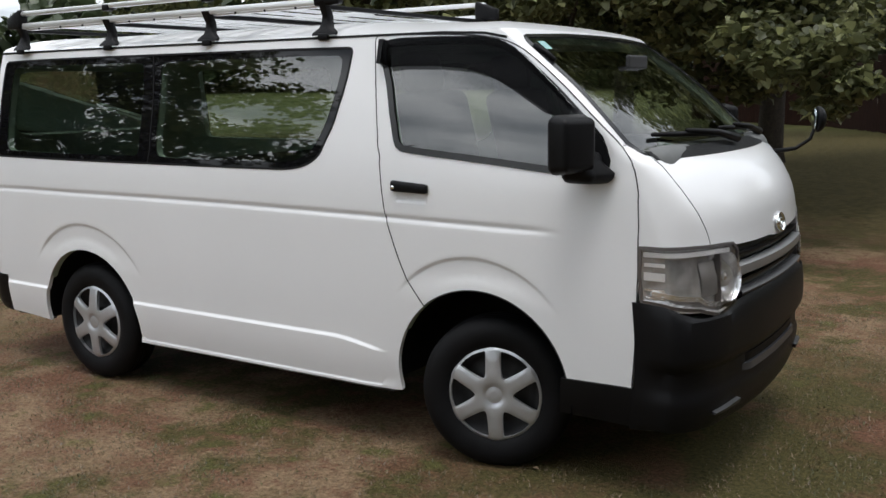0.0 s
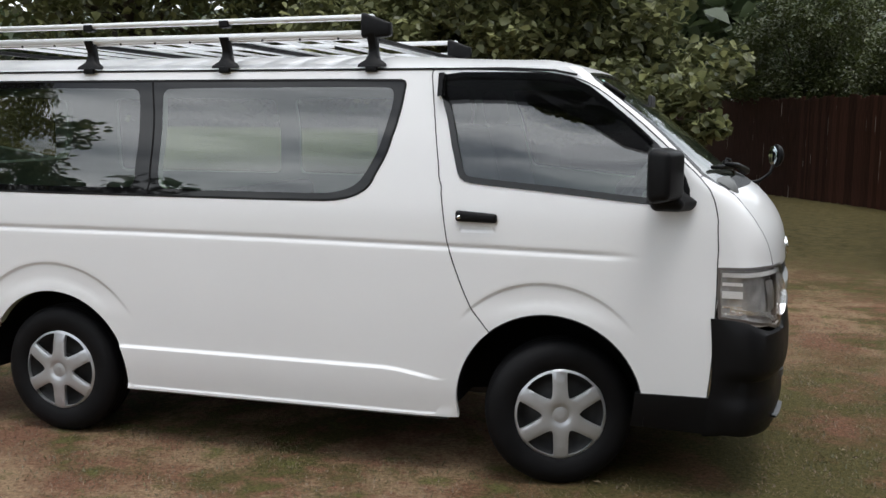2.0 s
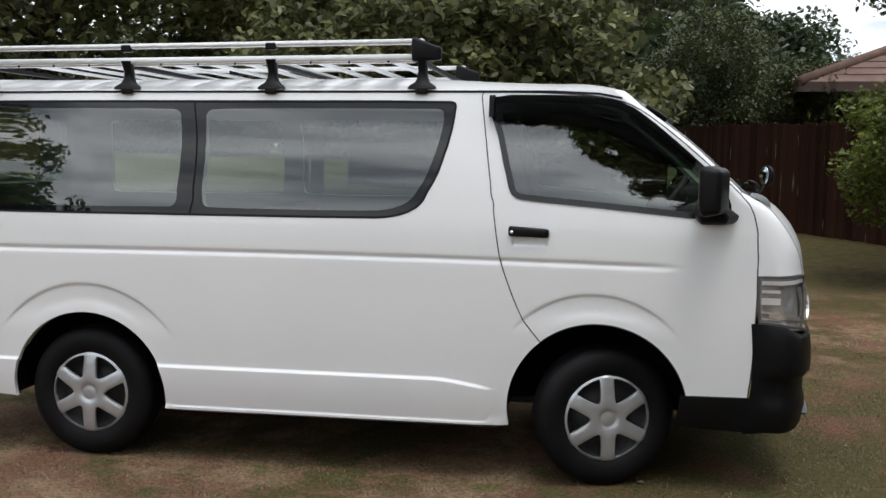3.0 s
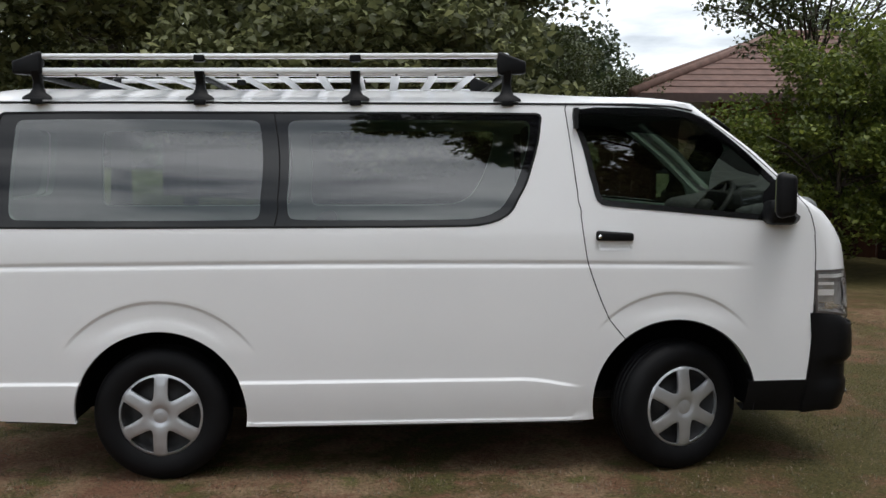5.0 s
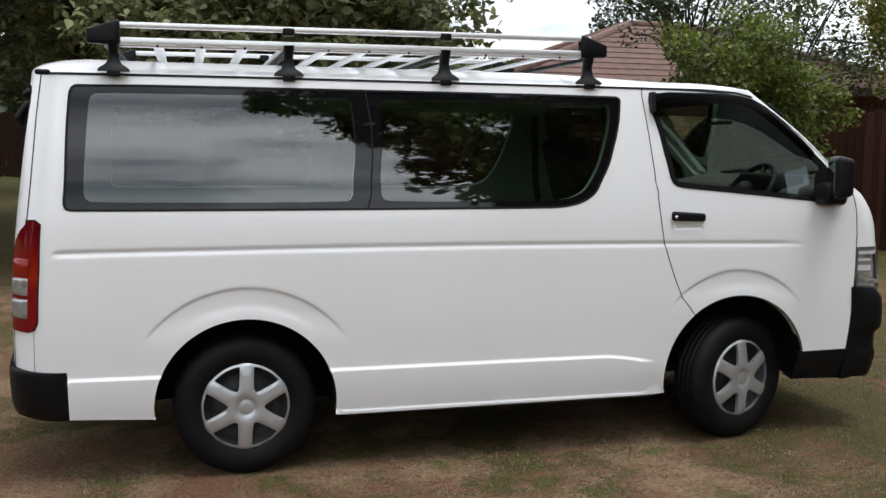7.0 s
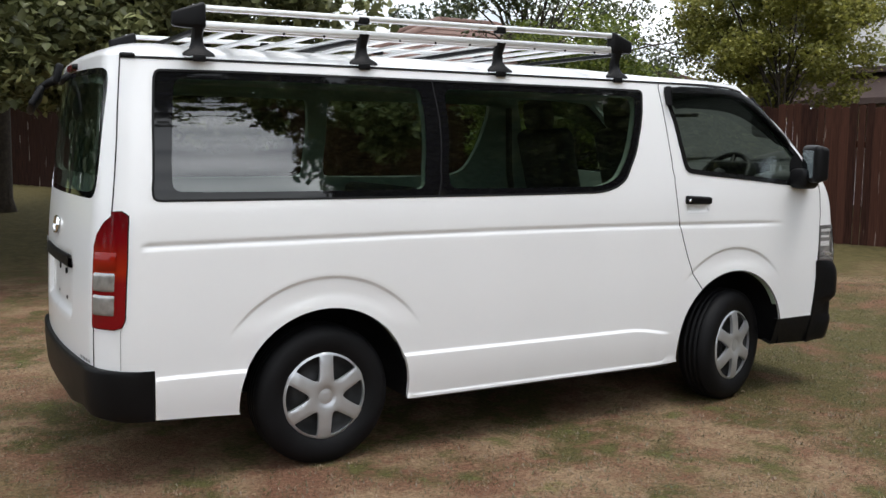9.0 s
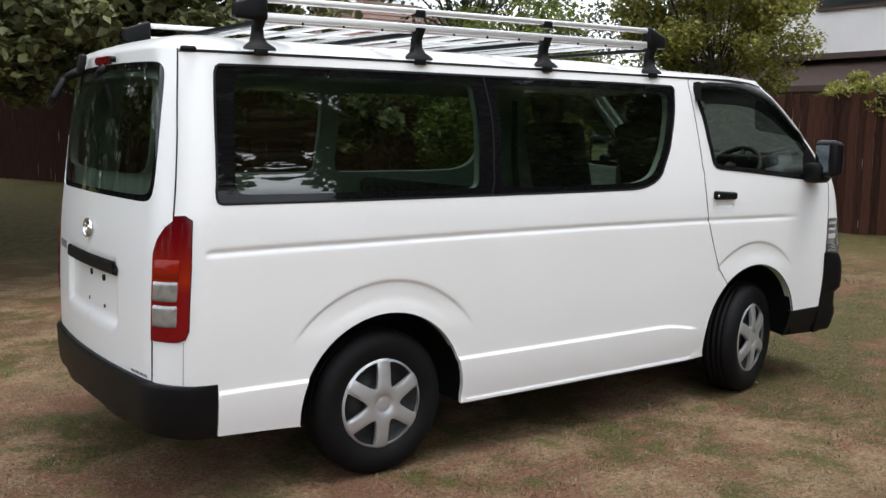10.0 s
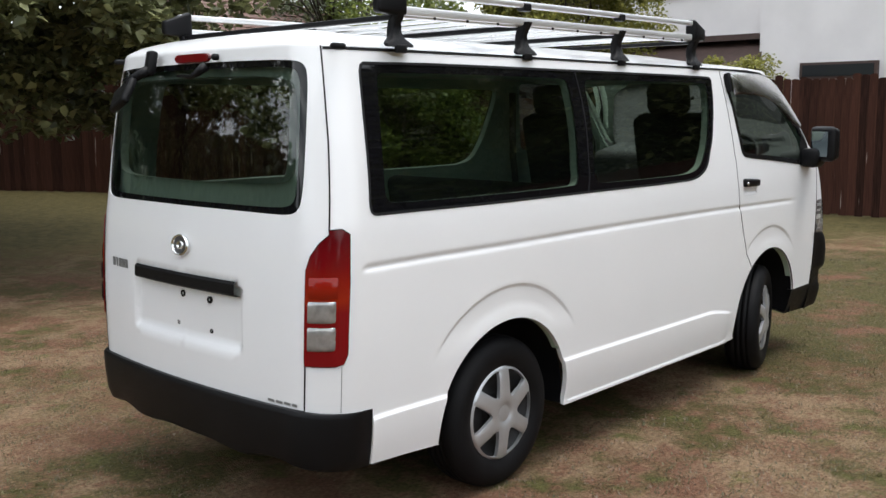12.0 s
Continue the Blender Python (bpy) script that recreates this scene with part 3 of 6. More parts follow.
grid_s, grid_z = np.meshgrid(np.arange(0.0, 5.86, 0.045), np.arange(0.29, TOP, 0.042))
FILL = [np.stack([grid_s.ravel() + 0.022 * (np.arange(grid_s.size) // grid_s.shape[1] % 2), grid_z.ravel()], 1)]
xs = np.arange(-0.86, 3.0, 0.04)
KEPT = []
for dz in (0.042, 0.025, 0.016, 0.008, 0.0, -0.008, -0.016, -0.025, -0.043):
    KEPT.append(side_line([(x, float(crease(x)) + dz) for x in xs]))
for dz in (0.012, 0.004, -0.002, -0.008, -0.014, -0.020, -0.03):
    for x0, x1 in ((-0.755, -0.372), (0.384, 2.06)):
        KEPT.append(side_line([(x, 0.497 - 0.052 * float(ease((x - 1.74) / 0.42)) + dz) for x in np.arange(x0, x1, 0.03)]))
for c, r0 in ((ARCH_R, 0.561), (PRESS_F, PRESS_F_RAD)):
    for dr in (0.012, 0.0, -0.007, -0.014, -0.021, -0.035):
        KEPT.append(side_line(arc(c, r0 + dr, 32, 148, 46)))
    for dr in (-0.07, -0.10):
        FILL.append(np.array(side_line(arc(c, r0 + dr, 35, 145, 40))))
for zz in (0.279, 0.284, 0.290, 0.297):
    KEPT.append(side_line([(x, zz) for x in np.arange(0.45, 2.05, 0.05)]))
for zz in (1.115, 1.121, 1.127, 1.133, 1.18, 1.19, 1.2):
    FILL.append(np.array(side_line([(x, zz) for x in np.arange(2.09, 2.31, 0.008)])))
FILL.append(np.array([(s, zz) for s in np.arange(0.0, 0.5, 0.03) for zz in (0.70, 0.71, 0.72, 0.735, 0.93, 0.945, 0.955, 0.965)]))
FILL.append(np.array(end_line([(y, zz) for y in (0.35, 0.36, 0.37, 0.38, 0.39) for zz in np.arange(0.69, 0.97, 0.03)], False)))
FILL = np.concatenate(FILL)
FILL = FILL[(FILL[:, 0] > 0.005) & (FILL[:, 0] < 5.845)]
fill_key = np.round(FILL / 0.0055).astype(int)
_, keep_first = np.unique(fill_key, axis=0, return_index=True)
FILL = FILL[np.sort(keep_first)]

LOOPS = [(spaced(l, 0.03), True) for l in (LINE_WINDOW, LINE_PANE_R, LINE_PANE_F, LINE_DOORWIN, LINE_SCREEN, LINE_REARWIN, LINE_REARPANE, LINE_REARHOLE, LINE_LAMP, LINE_GATE, LINE_DOOR, LINE_HOOD, LINE_BODY)]
LOOPS += [(l, False) for l in KEPT]
FLAT, TRIS = triangulate(LOOPS, FILL, 0.006)
MID = FLAT[TRIS].mean(1)
IN = {k: inside(MID, l) for k, l in dict(body=LINE_BODY, window=LINE_WINDOW, pane_r=LINE_PANE_R, pane_f=LINE_PANE_F, doorwin=LINE_DOORWIN, screen=LINE_SCREEN, rearwin=LINE_REARWIN, rearpane=LINE_REARPANE, rearhole=LINE_REARHOLE, lamp=LINE_LAMP, gate=LINE_GATE, door=LINE_DOOR, hood=LINE_HOOD).items()}


def panel(name, mask, mat, parent, off=0.0, lip=0.0, sides=(1,), label="", plain=False):
    """Part of the skin as a mesh: the triangles in the mask, off outwards, with a lip turned inwards along its edge."""
    tris = TRIS[mask]
    used, idx = np.unique(tris, return_inverse=True)
    tris = idx.reshape(-1, 3)
    flat = FLAT[used]
    pos, nor = skin(flat[:, 0], flat[:, 1], plain), skin_normal(flat[:, 0], flat[:, 1], plain)
    a, b, c = pos[tris[:, 0]], pos[tris[:, 1]], pos[tris[:, 2]]
    flip = (np.cross(b - a, c - a) * nor[tris[:, 0]]).sum(-1) < 0
    tris[flip] = tris[flip][:, ::-1]
    pos = pos + nor * off
    verts, faces, norms = [], [], []
    count = {}
    for t in tris:
        for i in range(3):
            e = (t[i], t[(i + 1) % 3])
            count[tuple(sorted(e))] = count.get(tuple(sorted(e)), 0) + 1
    rim = [(t[i], t[(i + 1) % 3]) for t in tris for i in range(3) if count[tuple(sorted((t[i], t[(i + 1) % 3])))] == 1] if lip else []
    rim = [e for e in rim if not (abs(pos[e[0], 1]) < 1e-4 and abs(pos[e[1], 1]) < 1e-4)]
    for side in sides:
        flipper = np.array([1, side, 1.0])
        base = len(verts)
        verts += list(pos * flipper)
        for t in tris:
            order = t if side == 1 else t[::-1]
            faces.append(tuple(base + order))
            norms += [nor[i] * flipper for i in order]
        for i, j in rim:
            k = len(verts)
            quad = [pos[j], pos[i], pos[i] - nor[i] * lip, pos[j] - nor[j] * lip]
            fn = np.cross(quad[1] - quad[0], quad[2] - quad[0])
            fn = fn / (np.linalg.norm(fn) + 1e-9) * flipper
            verts += [q * flipper for q in quad]
            order = [0, 1, 2, 3] if side == 1 else [3, 2, 1, 0]
            faces.append(tuple(k + o for o in order))
            norms += [fn] * 4
    return link_mesh(name, verts, faces, mat, parent, label, True, norms)


def strip(name, line, width, mat, parent, off=0.001, closed=False, sides=(1,), depth=0.004, label=""):
    """A narrow band that follows a line on the skin."""
    line = np.array(spaced(line, 0.025, closed))
    nxt = np.roll(line, -1, 0) - np.roll(line, 1, 0)
    if not closed:
        nxt[0], nxt[-1] = line[1] - line[0], line[-1] - line[-2]
    pos, nor = skin(line[:, 0], line[:, 1]), skin_normal(line[:, 0], line[:, 1])
    tan = np.roll(pos, -1, 0) - np.roll(pos, 1, 0)
    if not closed:
        tan[0], tan[-1] = pos[1] - pos[0], pos[-1] - pos[-2]
    tan /= np.linalg.norm(tan, axis=1, keepdims=True) + 1e-9
    out = np.cross(tan, nor) * width / 2
    verts, faces = [], []
    for side in sides:
        f = np.array([1, side, 1.0])
        base = len(verts)
        for p, n, o in zip(pos, nor, out):
            verts += [(p - o - n * depth) * f, (p - o + n * off) * f, (p + o + n * off) * f, (p + o - n * depth) * f]
        m = len(pos)
        for i in range(m if closed else m - 1):
            j = (i + 1) % m
            for k in range(3):
                q = (base + 4 * i + k, base + 4 * j + k, base + 4 * j + k + 1, base + 4 * i + k + 1)
                faces.append(q if side == -1 else q[::-1])
    return link_mesh(name, verts, faces, mat, parent, label, False)


van = tagged(new("van"), "white panel van with black bumpers, parked on dry grass", "van")
both = (1, -1)
paint = IN["body"] & ~IN["window"] & ~IN["door"] & ~IN["screen"] & ~IN["gate"] & ~IN["lamp"] & ~IN["hood"]
body = panel("body", paint, M_PAINT, van, lip=0.022, sides=both, label="white painted steel body")
panel("bonnet", IN["hood"] & IN["body"] & ~IN["screen"], M_PAINT, van, lip=0.01, sides=both, label="short white bonnet")
tailgate = panel("tailgate", IN["gate"] & ~IN["rearwin"] & ~IN["lamp"], M_PAINT, van, lip=0.012, sides=both, label="white tailgate with a number plate recess")
doors = {}
for side in both:
    doors[side] = panel("front_door", IN["door"] & IN["body"] & ~IN["doorwin"], M_PAINT, van, lip=0.012, sides=(side,), label="white front door")
    strip("door_seal", LINE_DOOR, 0.0050, M_GAP, doors[side], 0.0010, True, (side,))
    pane = panel("side_window", IN["pane_r"] | IN["pane_f"], M_GLASS if side == 1 else M_FARGLASS, van, off=-0.002, sides=(side,), label="long flush side window of tinted glass", plain=True)
    pane.visible_shadow = False
    panel("glass_border", IN["window"] & ~IN["pane_r"] & ~IN["pane_f"], M_FRITGLASS, pane, off=-0.002, sides=(side,), plain=True)
    strip("window_seal", LINE_WINDOW, 0.010, M_SEAM, pane, 0.0015, True, (side,))
    strip("pane_joint", side_line([(0.56, 1.236), (0.56, 1.778)]), 0.006, M_SEAM, pane, 0.001, False, (side,))
    dpane = panel("door_window", IN["doorwin"], M_GLASS if side == 1 else M_FARGLASS, doors[side], off=-0.006, sides=(side,), plain=True)
    dpane.visible_shadow = False
    strip("window_frame", LINE_DOORWIN, 0.028, M_GLOSSBLACK, doors[side], 0.003, True, (side,), 0.01)
screen = panel("windscreen", IN["screen"], M_GLASSDARK, van, off=-0.004, sides=both, label="raked curved windscreen", plain=True)
screen.visible_shadow = False
strip("screen_seal", LINE_SCREEN[0:], 0.022, M_GLOSSBLACK, van, 0.002, False, both)
rear_pane = panel("rear_window", IN["rearpane"], M_GLASSREAR, tailgate, off=-0.003, sides=both, plain=True)
rear_pane.visible_shadow = False
panel("glass_border", IN["rearwin"] & ~IN["rearpane"], M_FRITGLASS, tailgate, off=-0.003, sides=both, plain=True)
for side in both:
    strip("gate_seam", LINE_GATE[1:-1], 0.006, M_SEAM, tailgate, 0.0012, False, (side,))
for side in both:
    strip("bonnet_seam", smooth_loop(HOOD_EDGE, 2, False), 0.003, M_GAP, van, 0.001, False, (side,))
    strip("nose_seam", side_line([(3.125, 1.378), (3.19, 1.388)]), 0.004, M_SEAM, van, 0.001, False, (side,))
    strip("corner_seam", [(S_LAMP_OUT - 0.012, 0.705), (S_LAMP_OUT - 0.012, 0.62), (S_LAMP_OUT - 0.012, 0.535)], 0.002, M_GREYTRIM, van, 0.0008, False, (side,))

# roof: rings that close in over the top edge of the skin
ring_s = np.concatenate([np.linspace(0, 0.7, 16)[:-1], np.linspace(0.7, 0.9, 9)[:-1], np.linspace(0.9, 4.9, 90)[:-1], np.linspace(4.9, 5.3, 9)[:-1], np.linspace(5.3, 5.85, 14)])
edge = skin(ring_s, np.full_like(ring_s, TOP), True)
ROOF_RISE, ROOF_POW = 0.092, 2.8


def roof_at(e, r, drop=0.0):
    """A roof point: e on the top edge, r the share of the way to the spine."""
    spine = np.stack([np.clip(e[:, 0], -0.45, 2.15), 0 * e[:, 1], e[:, 2]], -1)
    p = e + (spine - e) * r
    s = ring_s
    back = ease((1.15 - s) / 0.4)
    lift = ROOF_RISE * (1 - 0.32 * ease((p[:, 0] - 1.5) / 0.8))
    p[:, 2] += lift * (1 - (1 - r) ** ROOF_POW) ** (1 - 0.42 * back) - drop
    return p


def roof_mesh(name, mat, drop, parent, label=""):
    rs = [0, 0.003, 0.008, 0.017, 0.03, 0.06, 0.1, 0.15, 0.22, 0.3, 0.4, 0.55, 0.7, 0.85, 1.0]
    verts, faces = [], []
    n = len(edge)
    for side in both:
        base = len(verts)
        for r in rs:
            verts += list(roof_at(edge.copy(), r, drop) * np.array([1, side, 1]))
        for i in range(len(rs) - 1):
            for j in range(n - 1):
                q = (base + i * n + j, base + i * n + j + 1, base + (i + 1) * n + j + 1, base + (i + 1) * n + j)
                faces.append(q if side == 1 else q[::-1])
    ob = link_mesh(name, verts, faces, mat, parent, label)
    bm = bmesh.new()
    bm.from_mesh(ob.data)
    bmesh.ops.remove_doubles(bm, verts=bm.verts, dist=0.0005)
    bmesh.ops.recalc_face_normals(bm, faces=bm.faces)
    for f in bm.faces:
        f.smooth = True
    bm.to_mesh(ob.data)
    bm.free()
    return ob


roof_mesh("roof", M_PAINT, 0.0, van, "white roof panel")
roof_mesh("headliner", M_HEADLINER, 0.05, van)
for side in both:
    strip("roof_gutter", side_line([(-0.845, 1.823), (0, 1.825), (1.4, 1.825), (2.3, 1.824), (2.5, 1.815), (2.6, 1.795)]), 0.010, M_SEAM, van, 0.003, False, (side,))
bm = bmesh.new()
box(bm, (0.062, 0.028, 0.024), (0, 0, 0), 0.010, segs=3)
for side in both:
    cap = part("gutter_cap", bm.copy(), M_BLACK, van, smooth=40)
    cap.location = (-0.835, -0.735 * side, 1.826)
bm.free()


def shell_patch(name, rows, mat, parent, label="", step=0.06, mirror=True, sides=both, smooth=35, close=0.05):
    """A bumper-like form. rows: (lines of (s, z, out)) from bottom to top, all of one length; it returns inwards at both ends."""
    grid = []
    for row in rows:
        pts = np.array(row)
        p = skin(pts[:, 0], pts[:, 1], True) + skin_normal(pts[:, 0], pts[:, 1], True) * pts[:, 2:3]
        grid.append(p)
    bm = bmesh.new()
    for side in sides:
        vs = [[bm.verts.new((q[0], q[1] * side, q[2])) for q in g] for g in grid]
        for i in range(len(vs) - 1):
            for j in range(len(vs[0]) - 1):
                q = (vs[i][j], vs[i][j + 1], vs[i + 1][j + 1], vs[i + 1][j])
                bm.faces.new(q if side == 1 else q[::-1])
    bmesh.ops.remove_doubles(bm, verts=bm.verts, dist=0.0006)
    return part(name, bm, mat, parent, label, smooth)


def rows_between(s0, s1, n, levels):
    """Rows for shell_patch: levels of (z or function of the share along, out or function)."""
    rows = []
    for z, out in levels:
        row = []
        for i in range(n + 1):
            u = i / n
            row.append((s0 + (s1 - s0) * u, z(u) if callable(z) else z, out(u) if callable(out) else out))
        rows.append(row)
    return rows


# bumpers
s_rb = at_x(-0.766, 0.42)
rear_out = lambda d: (lambda u: 0.6 * d * ease((1 - u) * 4 + 0.12) + 0.004)
rear_low = lambda z: (lambda u: z + 0.022 * ease((0.45 - u) / 0.3) + 0.030 * math.exp(-(((u - 0.62) / 0.16) ** 2)))
shell_patch("rear_bumper", rows_between(0.0, s_rb, 46, [(rear_low(0.302), -0.10), (rear_low(0.302), rear_out(-0.03)), (rear_low(0.318), rear_out(0.008)), (rear_low(0.36), rear_out(0.026)), (0.46, rear_out(0.032)), (lambda u: 0.525 - 0.018 * ease((u - 0.7) / 0.3), rear_out(0.032)), (lambda u: 0.540 - 0.020 * ease((u - 0.7) / 0.3), rear_out(0.028)), (lambda u: 0.545 - 0.020 * ease((u - 0.7) / 0.3), rear_out(0.02)), (lambda u: 0.545 - 0.020 * ease((u - 0.7) / 0.3), -0.06)]), M_BLACK, van, "unpainted black plastic rear bumper")
s_fb = at_x(3.200, 0.6)
front_out = lambda d: (lambda u: d * ease(u * 8.0) + 0.003 - 0.004 * math.exp(-(((u - 0.46) / 0.18) ** 2)))
lamp_dip = lambda z: (lambda u: z + 0.020 * (1 - ease(u * 2.2)) - 0.042 * math.exp(-(((u - 0.36) / 0.17) ** 2)))
shell_patch("front_bumper", rows_between(s_fb, 5.85, 64, [(0.285, -0.12), (0.288, front_out(-0.02)), (0.300, front_out(0.004)), (0.325, front_out(0.012)), (0.40, front_out(0.014)), (0.435, front_out(0.010)), (0.452, front_out(0.0)), (0.480, front_out(-0.004)), (0.535, front_out(-0.006)), (0.556, front_out(0.010)), (0.572, front_out(0.022)), (0.60, front_out(0.025)), (0.68, front_out(0.025)), (0.735, front_out(0.020)), (lamp_dip(0.765), front_out(0.012)), (lamp_dip(0.78), front_out(0.002)), (lamp_dip(0.78), -0.06)]), M_BLACK, van, "unpainted black plastic front bumper")
s_w0 = at_x(2.885, 0.4)
for side in both:
    shell_patch("bumper_wing", rows_between(s_w0, s_fb + 0.02, 12, [(lambda u: 0.300 - 0.012 * u, -0.10), (lambda u: 0.300 - 0.012 * u, -0.012), (0.36, -0.004), (0.44, 0.0), (0.456, 0.0), (0.457, -0.03)]), M_BLACK, van, sides=(side,))
# slots and lips on the front bumper
for z0, z1, y0, out, mat, nm in ((0.500, 0.532, 0.44, 0.002, M_FRIT, "bumper_slot"), (0.612, 0.632, 0.47, 0.0275, M_FRIT, "bumper_slot"), (0.468, 0.496, 0.45, 0.016, M_DARKLIP, "bumper_lip")):
    s0 = at_y(y0, z0, True)
    face = lambda o: (lambda u: -0.012 + (o + 0.012) * ease(u * 4))
    shell_patch(nm, rows_between(s0, 5.85, 24, [(z0, -0.02), (z0, face(out)), (z1, face(out - 0.3 * abs(out))), (z1, -0.02)]), mat, van)
s0, s1 = at_y(0.66, 0.37, True), at_y(0.46, 0.37, True)
for side in both:
    shell_patch("bumper_lip", rows_between(s0, s1, 10, [(0.362, 0.005), (0.362, 0.030), (lambda u: 0.370 + 0.01 * u, 0.032), (lambda u: 0.372 + 0.01 * u, 0.005)]), M_DARKLIP, van, sides=(side,))

# head lamps: a bowl of reflectors behind a clear cover
lamp_pts, lamp_tris = triangulate([(spaced(LINE_HEADLAMP, 0.02), True)], [(s, z) for s in np.arange(4.6, 5.7, 0.018) for z in np.arange(0.77, 1.02, 0.014)], 0.006)
lamp_in = inside(lamp_pts[lamp_tris].mean(1), LINE_HEADLAMP)
lamp_tris = lamp_tris[lamp_in]


for side in both:
    head = tagged(new("headlight"), "clear headlight with chrome reflectors")
    head.parent = van
    f = np.array([1, side, 1.0])
    s_split = at_y(0.63, 0.89, True)
    rim_d = np.abs(lamp_pts[:, None, :] - np.array(spaced(LINE_HEADLAMP, 0.02))[None]).max(-1).min(1)
    well = 0.004 + 0.016 * ease(rim_d / 0.035) + 0.022 * ease((lamp_pts[:, 0] - s_split + 0.03) / 0.06) * ease(rim_d / 0.05)
    for nm, mat, depth in (("reflector", M_REFLECTOR, well), ("cover", M_LAMPGLASS, np.full(len(lamp_pts), -0.006))):
        pos = (skin(lamp_pts[:, 0], lamp_pts[:, 1], True) - skin_normal(lamp_pts[:, 0], lamp_pts[:, 1], True) * depth[:, None]) * f
        ob = link_mesh(nm, pos, [t if side == 1 else t[::-1] for t in lamp_tris], mat, head, smooth=nm == "cover")
        ob.visible_shadow = nm != "cover"
    strip("bezel", LINE_HEADLAMP, 0.012, M_LAMPDARK, head, 0.002, True, (side,), 0.03)
    for yy, zz, rad, nm, deep in ((0.548, 0.876, 0.086, "main_bowl", 1.0),):
        s_c = at_y(yy, zz, True)
        c, nv = skin(s_c, zz, True), skin_normal(np.array(s_c), np.array(zz), True)
        c = Vector(c - nv * 0.010)
        fwd = Vector((0.84, -0.50, 0.16)).normalized()
        bm = bmesh.new()
        lathe(bm, [(0.010, 0.046 * deep), (rad * 0.35, 0.042 * deep), (rad * 0.60, 0.032 * deep), (rad * 0.80, 0.018 * deep), (rad * 0.94, 0.003), (rad, -0.004), (rad * 1.06, 0.002)], 28)
        lathe(bm, [(0.0, 0.004), (0.011, 0.006), (0.016, 0.014), (0.016, 0.044 * deep)], 14)
        bm.transform(Matrix.Diagonal((0.80, 1.0, 1.12, 1)))
        bm.transform(fwd.to_track_quat("-Y", "Z").to_matrix().to_4x4())
        for v in bm.verts:
            v.co = Vector(((c.x + v.co.x), (c.y + v.co.y) * side, c.z + v.co.z))
        bmesh.ops.recalc_face_normals(bm, faces=bm.faces)
        part(nm, bm, M_BOWL, head, "chrome bowl", 40)
    sl, sr = at_y(0.715, 0.88, True), at_y(0.622, 0.88, True)
    shell_patch("dip_shield", [[(sl + (sr - sl) * i / 8, z, o - 0.004 * abs(i - 4) / 4) for i in range(9)] for z, o in ((0.815, -0.022), (0.822, -0.012), (0.88, -0.008), (0.945, -0.012), (0.952, -0.022))], M_LAMPGREY, head, "smooth grey lamp panel", sides=(side,), smooth=60)
    strip("lower_reflector", side_line([(3.262, 0.838)]) + end_line([(0.735, 0.815), (0.70, 0.795), (0.66, 0.785), (0.61, 0.782)], True), 0.020, M_BOWL, head, -0.003, False, (side,), 0.014)
    strip("side_rib", side_line([(3.226, 0.79), (3.27, 0.785)]) + end_line([(0.70, 0.765), (0.62, 0.752), (0.53, 0.757)], True), 0.008, M_LAMPWHITE, head, -0.003, False, (side,), 0.012)
    strip("lamp_divider", end_line([(0.604, 0.765), (0.609, 0.87), (0.598, 0.972)], True), 0.006, M_LAMPDARK, head, -0.006, False, (side,), 0.03)
    strip("upper_reflector", side_line([(3.226, 0.982), (3.29, 0.983)]) + end_line([(0.72, 0.984), (0.62, 0.982), (0.53, 0.976)], True), 0.018, M_LAMPWHITE, head, -0.004, False, (side,), 0.014)
    for zz, wd in ((0.944, 0.014), (0.900, 0.030), (0.850, 0.008), (0.820, 0.008)):
        strip("side_reflector", side_line([(3.228, zz), (3.262, zz), (3.310, zz)]), wd, M_BOWL if wd < 0.012 else M_LAMPWHITE, head, -0.008, False, (side,), 0.012)

# grille
shell_patch("grille_back", rows_between(at_y(0.50, 0.9, True), 5.85, 14, [(0.775, -0.02), (0.99, -0.03)]), M_GLOSSBLACK, van)
for z0, z1, out in ((0.866, 0.912, 0.014), (0.788, 0.806, 0.020)):
    shell_patch("grille_bar", rows_between(at_y(0.485, 0.9, True), 5.85, 18, [(z0, -0.02), (z0, out - 0.006), (z0 + 0.008, out), (z1 - 0.006, out), (z1, out - 0.008), (z1 + 0.004, -0.02)]), M_GREYTRIM if z0 > 0.85 else M_DARKLIP, van, "grey grille bar" if z0 > 0.85 else "dark lower grille bar")
for zc in (0.945, 0.84):
    shell_patch("grille_slat", rows_between(at_y(0.47, 0.9, True), 5.85, 16, [(zc, -0.02), (zc, 0.0), (zc + 0.008, 0.0), (zc + 0.008, -0.02)]), M_BLACK, van)


def emblem(name, at, tilt, size, parent):
    """A plain bright oval badge."""
    bm = bmesh.new()
    lathe(bm, [(0.78, 0.004), (0.79, -0.004), (0.84, -0.008), (0.95, -0.008), (1.0, -0.003), (1.0, 0.004)], 36)
    lathe(bm, [(0.22, 0.003), (0.24, -0.005), (0.38, -0.005), (0.40, 0.003)], 28)
    for v in bm.verts:
        v.co.x *= size[0] / 2
        v.co.z *= size[1] / 2
    ob = part(name, bm, M_CHROME, parent, "plain bright oval badge", 40)
    ob.matrix_basis = Matrix.Translation(at) @ Matrix.Rotation(radians(tilt[1]), 4, "Z") @ Matrix.Rotation(radians(tilt[0]), 4, "X")
    bm = bmesh.new()
    lathe(bm, [(0.0, 0.0), (0.40, 0.0), (0.80, 0.001)], 28)
    for v in bm.verts:
        v.co.x *= size[0] / 2
        v.co.z *= size[1] / 2
    part("badge_field", bm, M_DARKLIP, ob)
    return ob


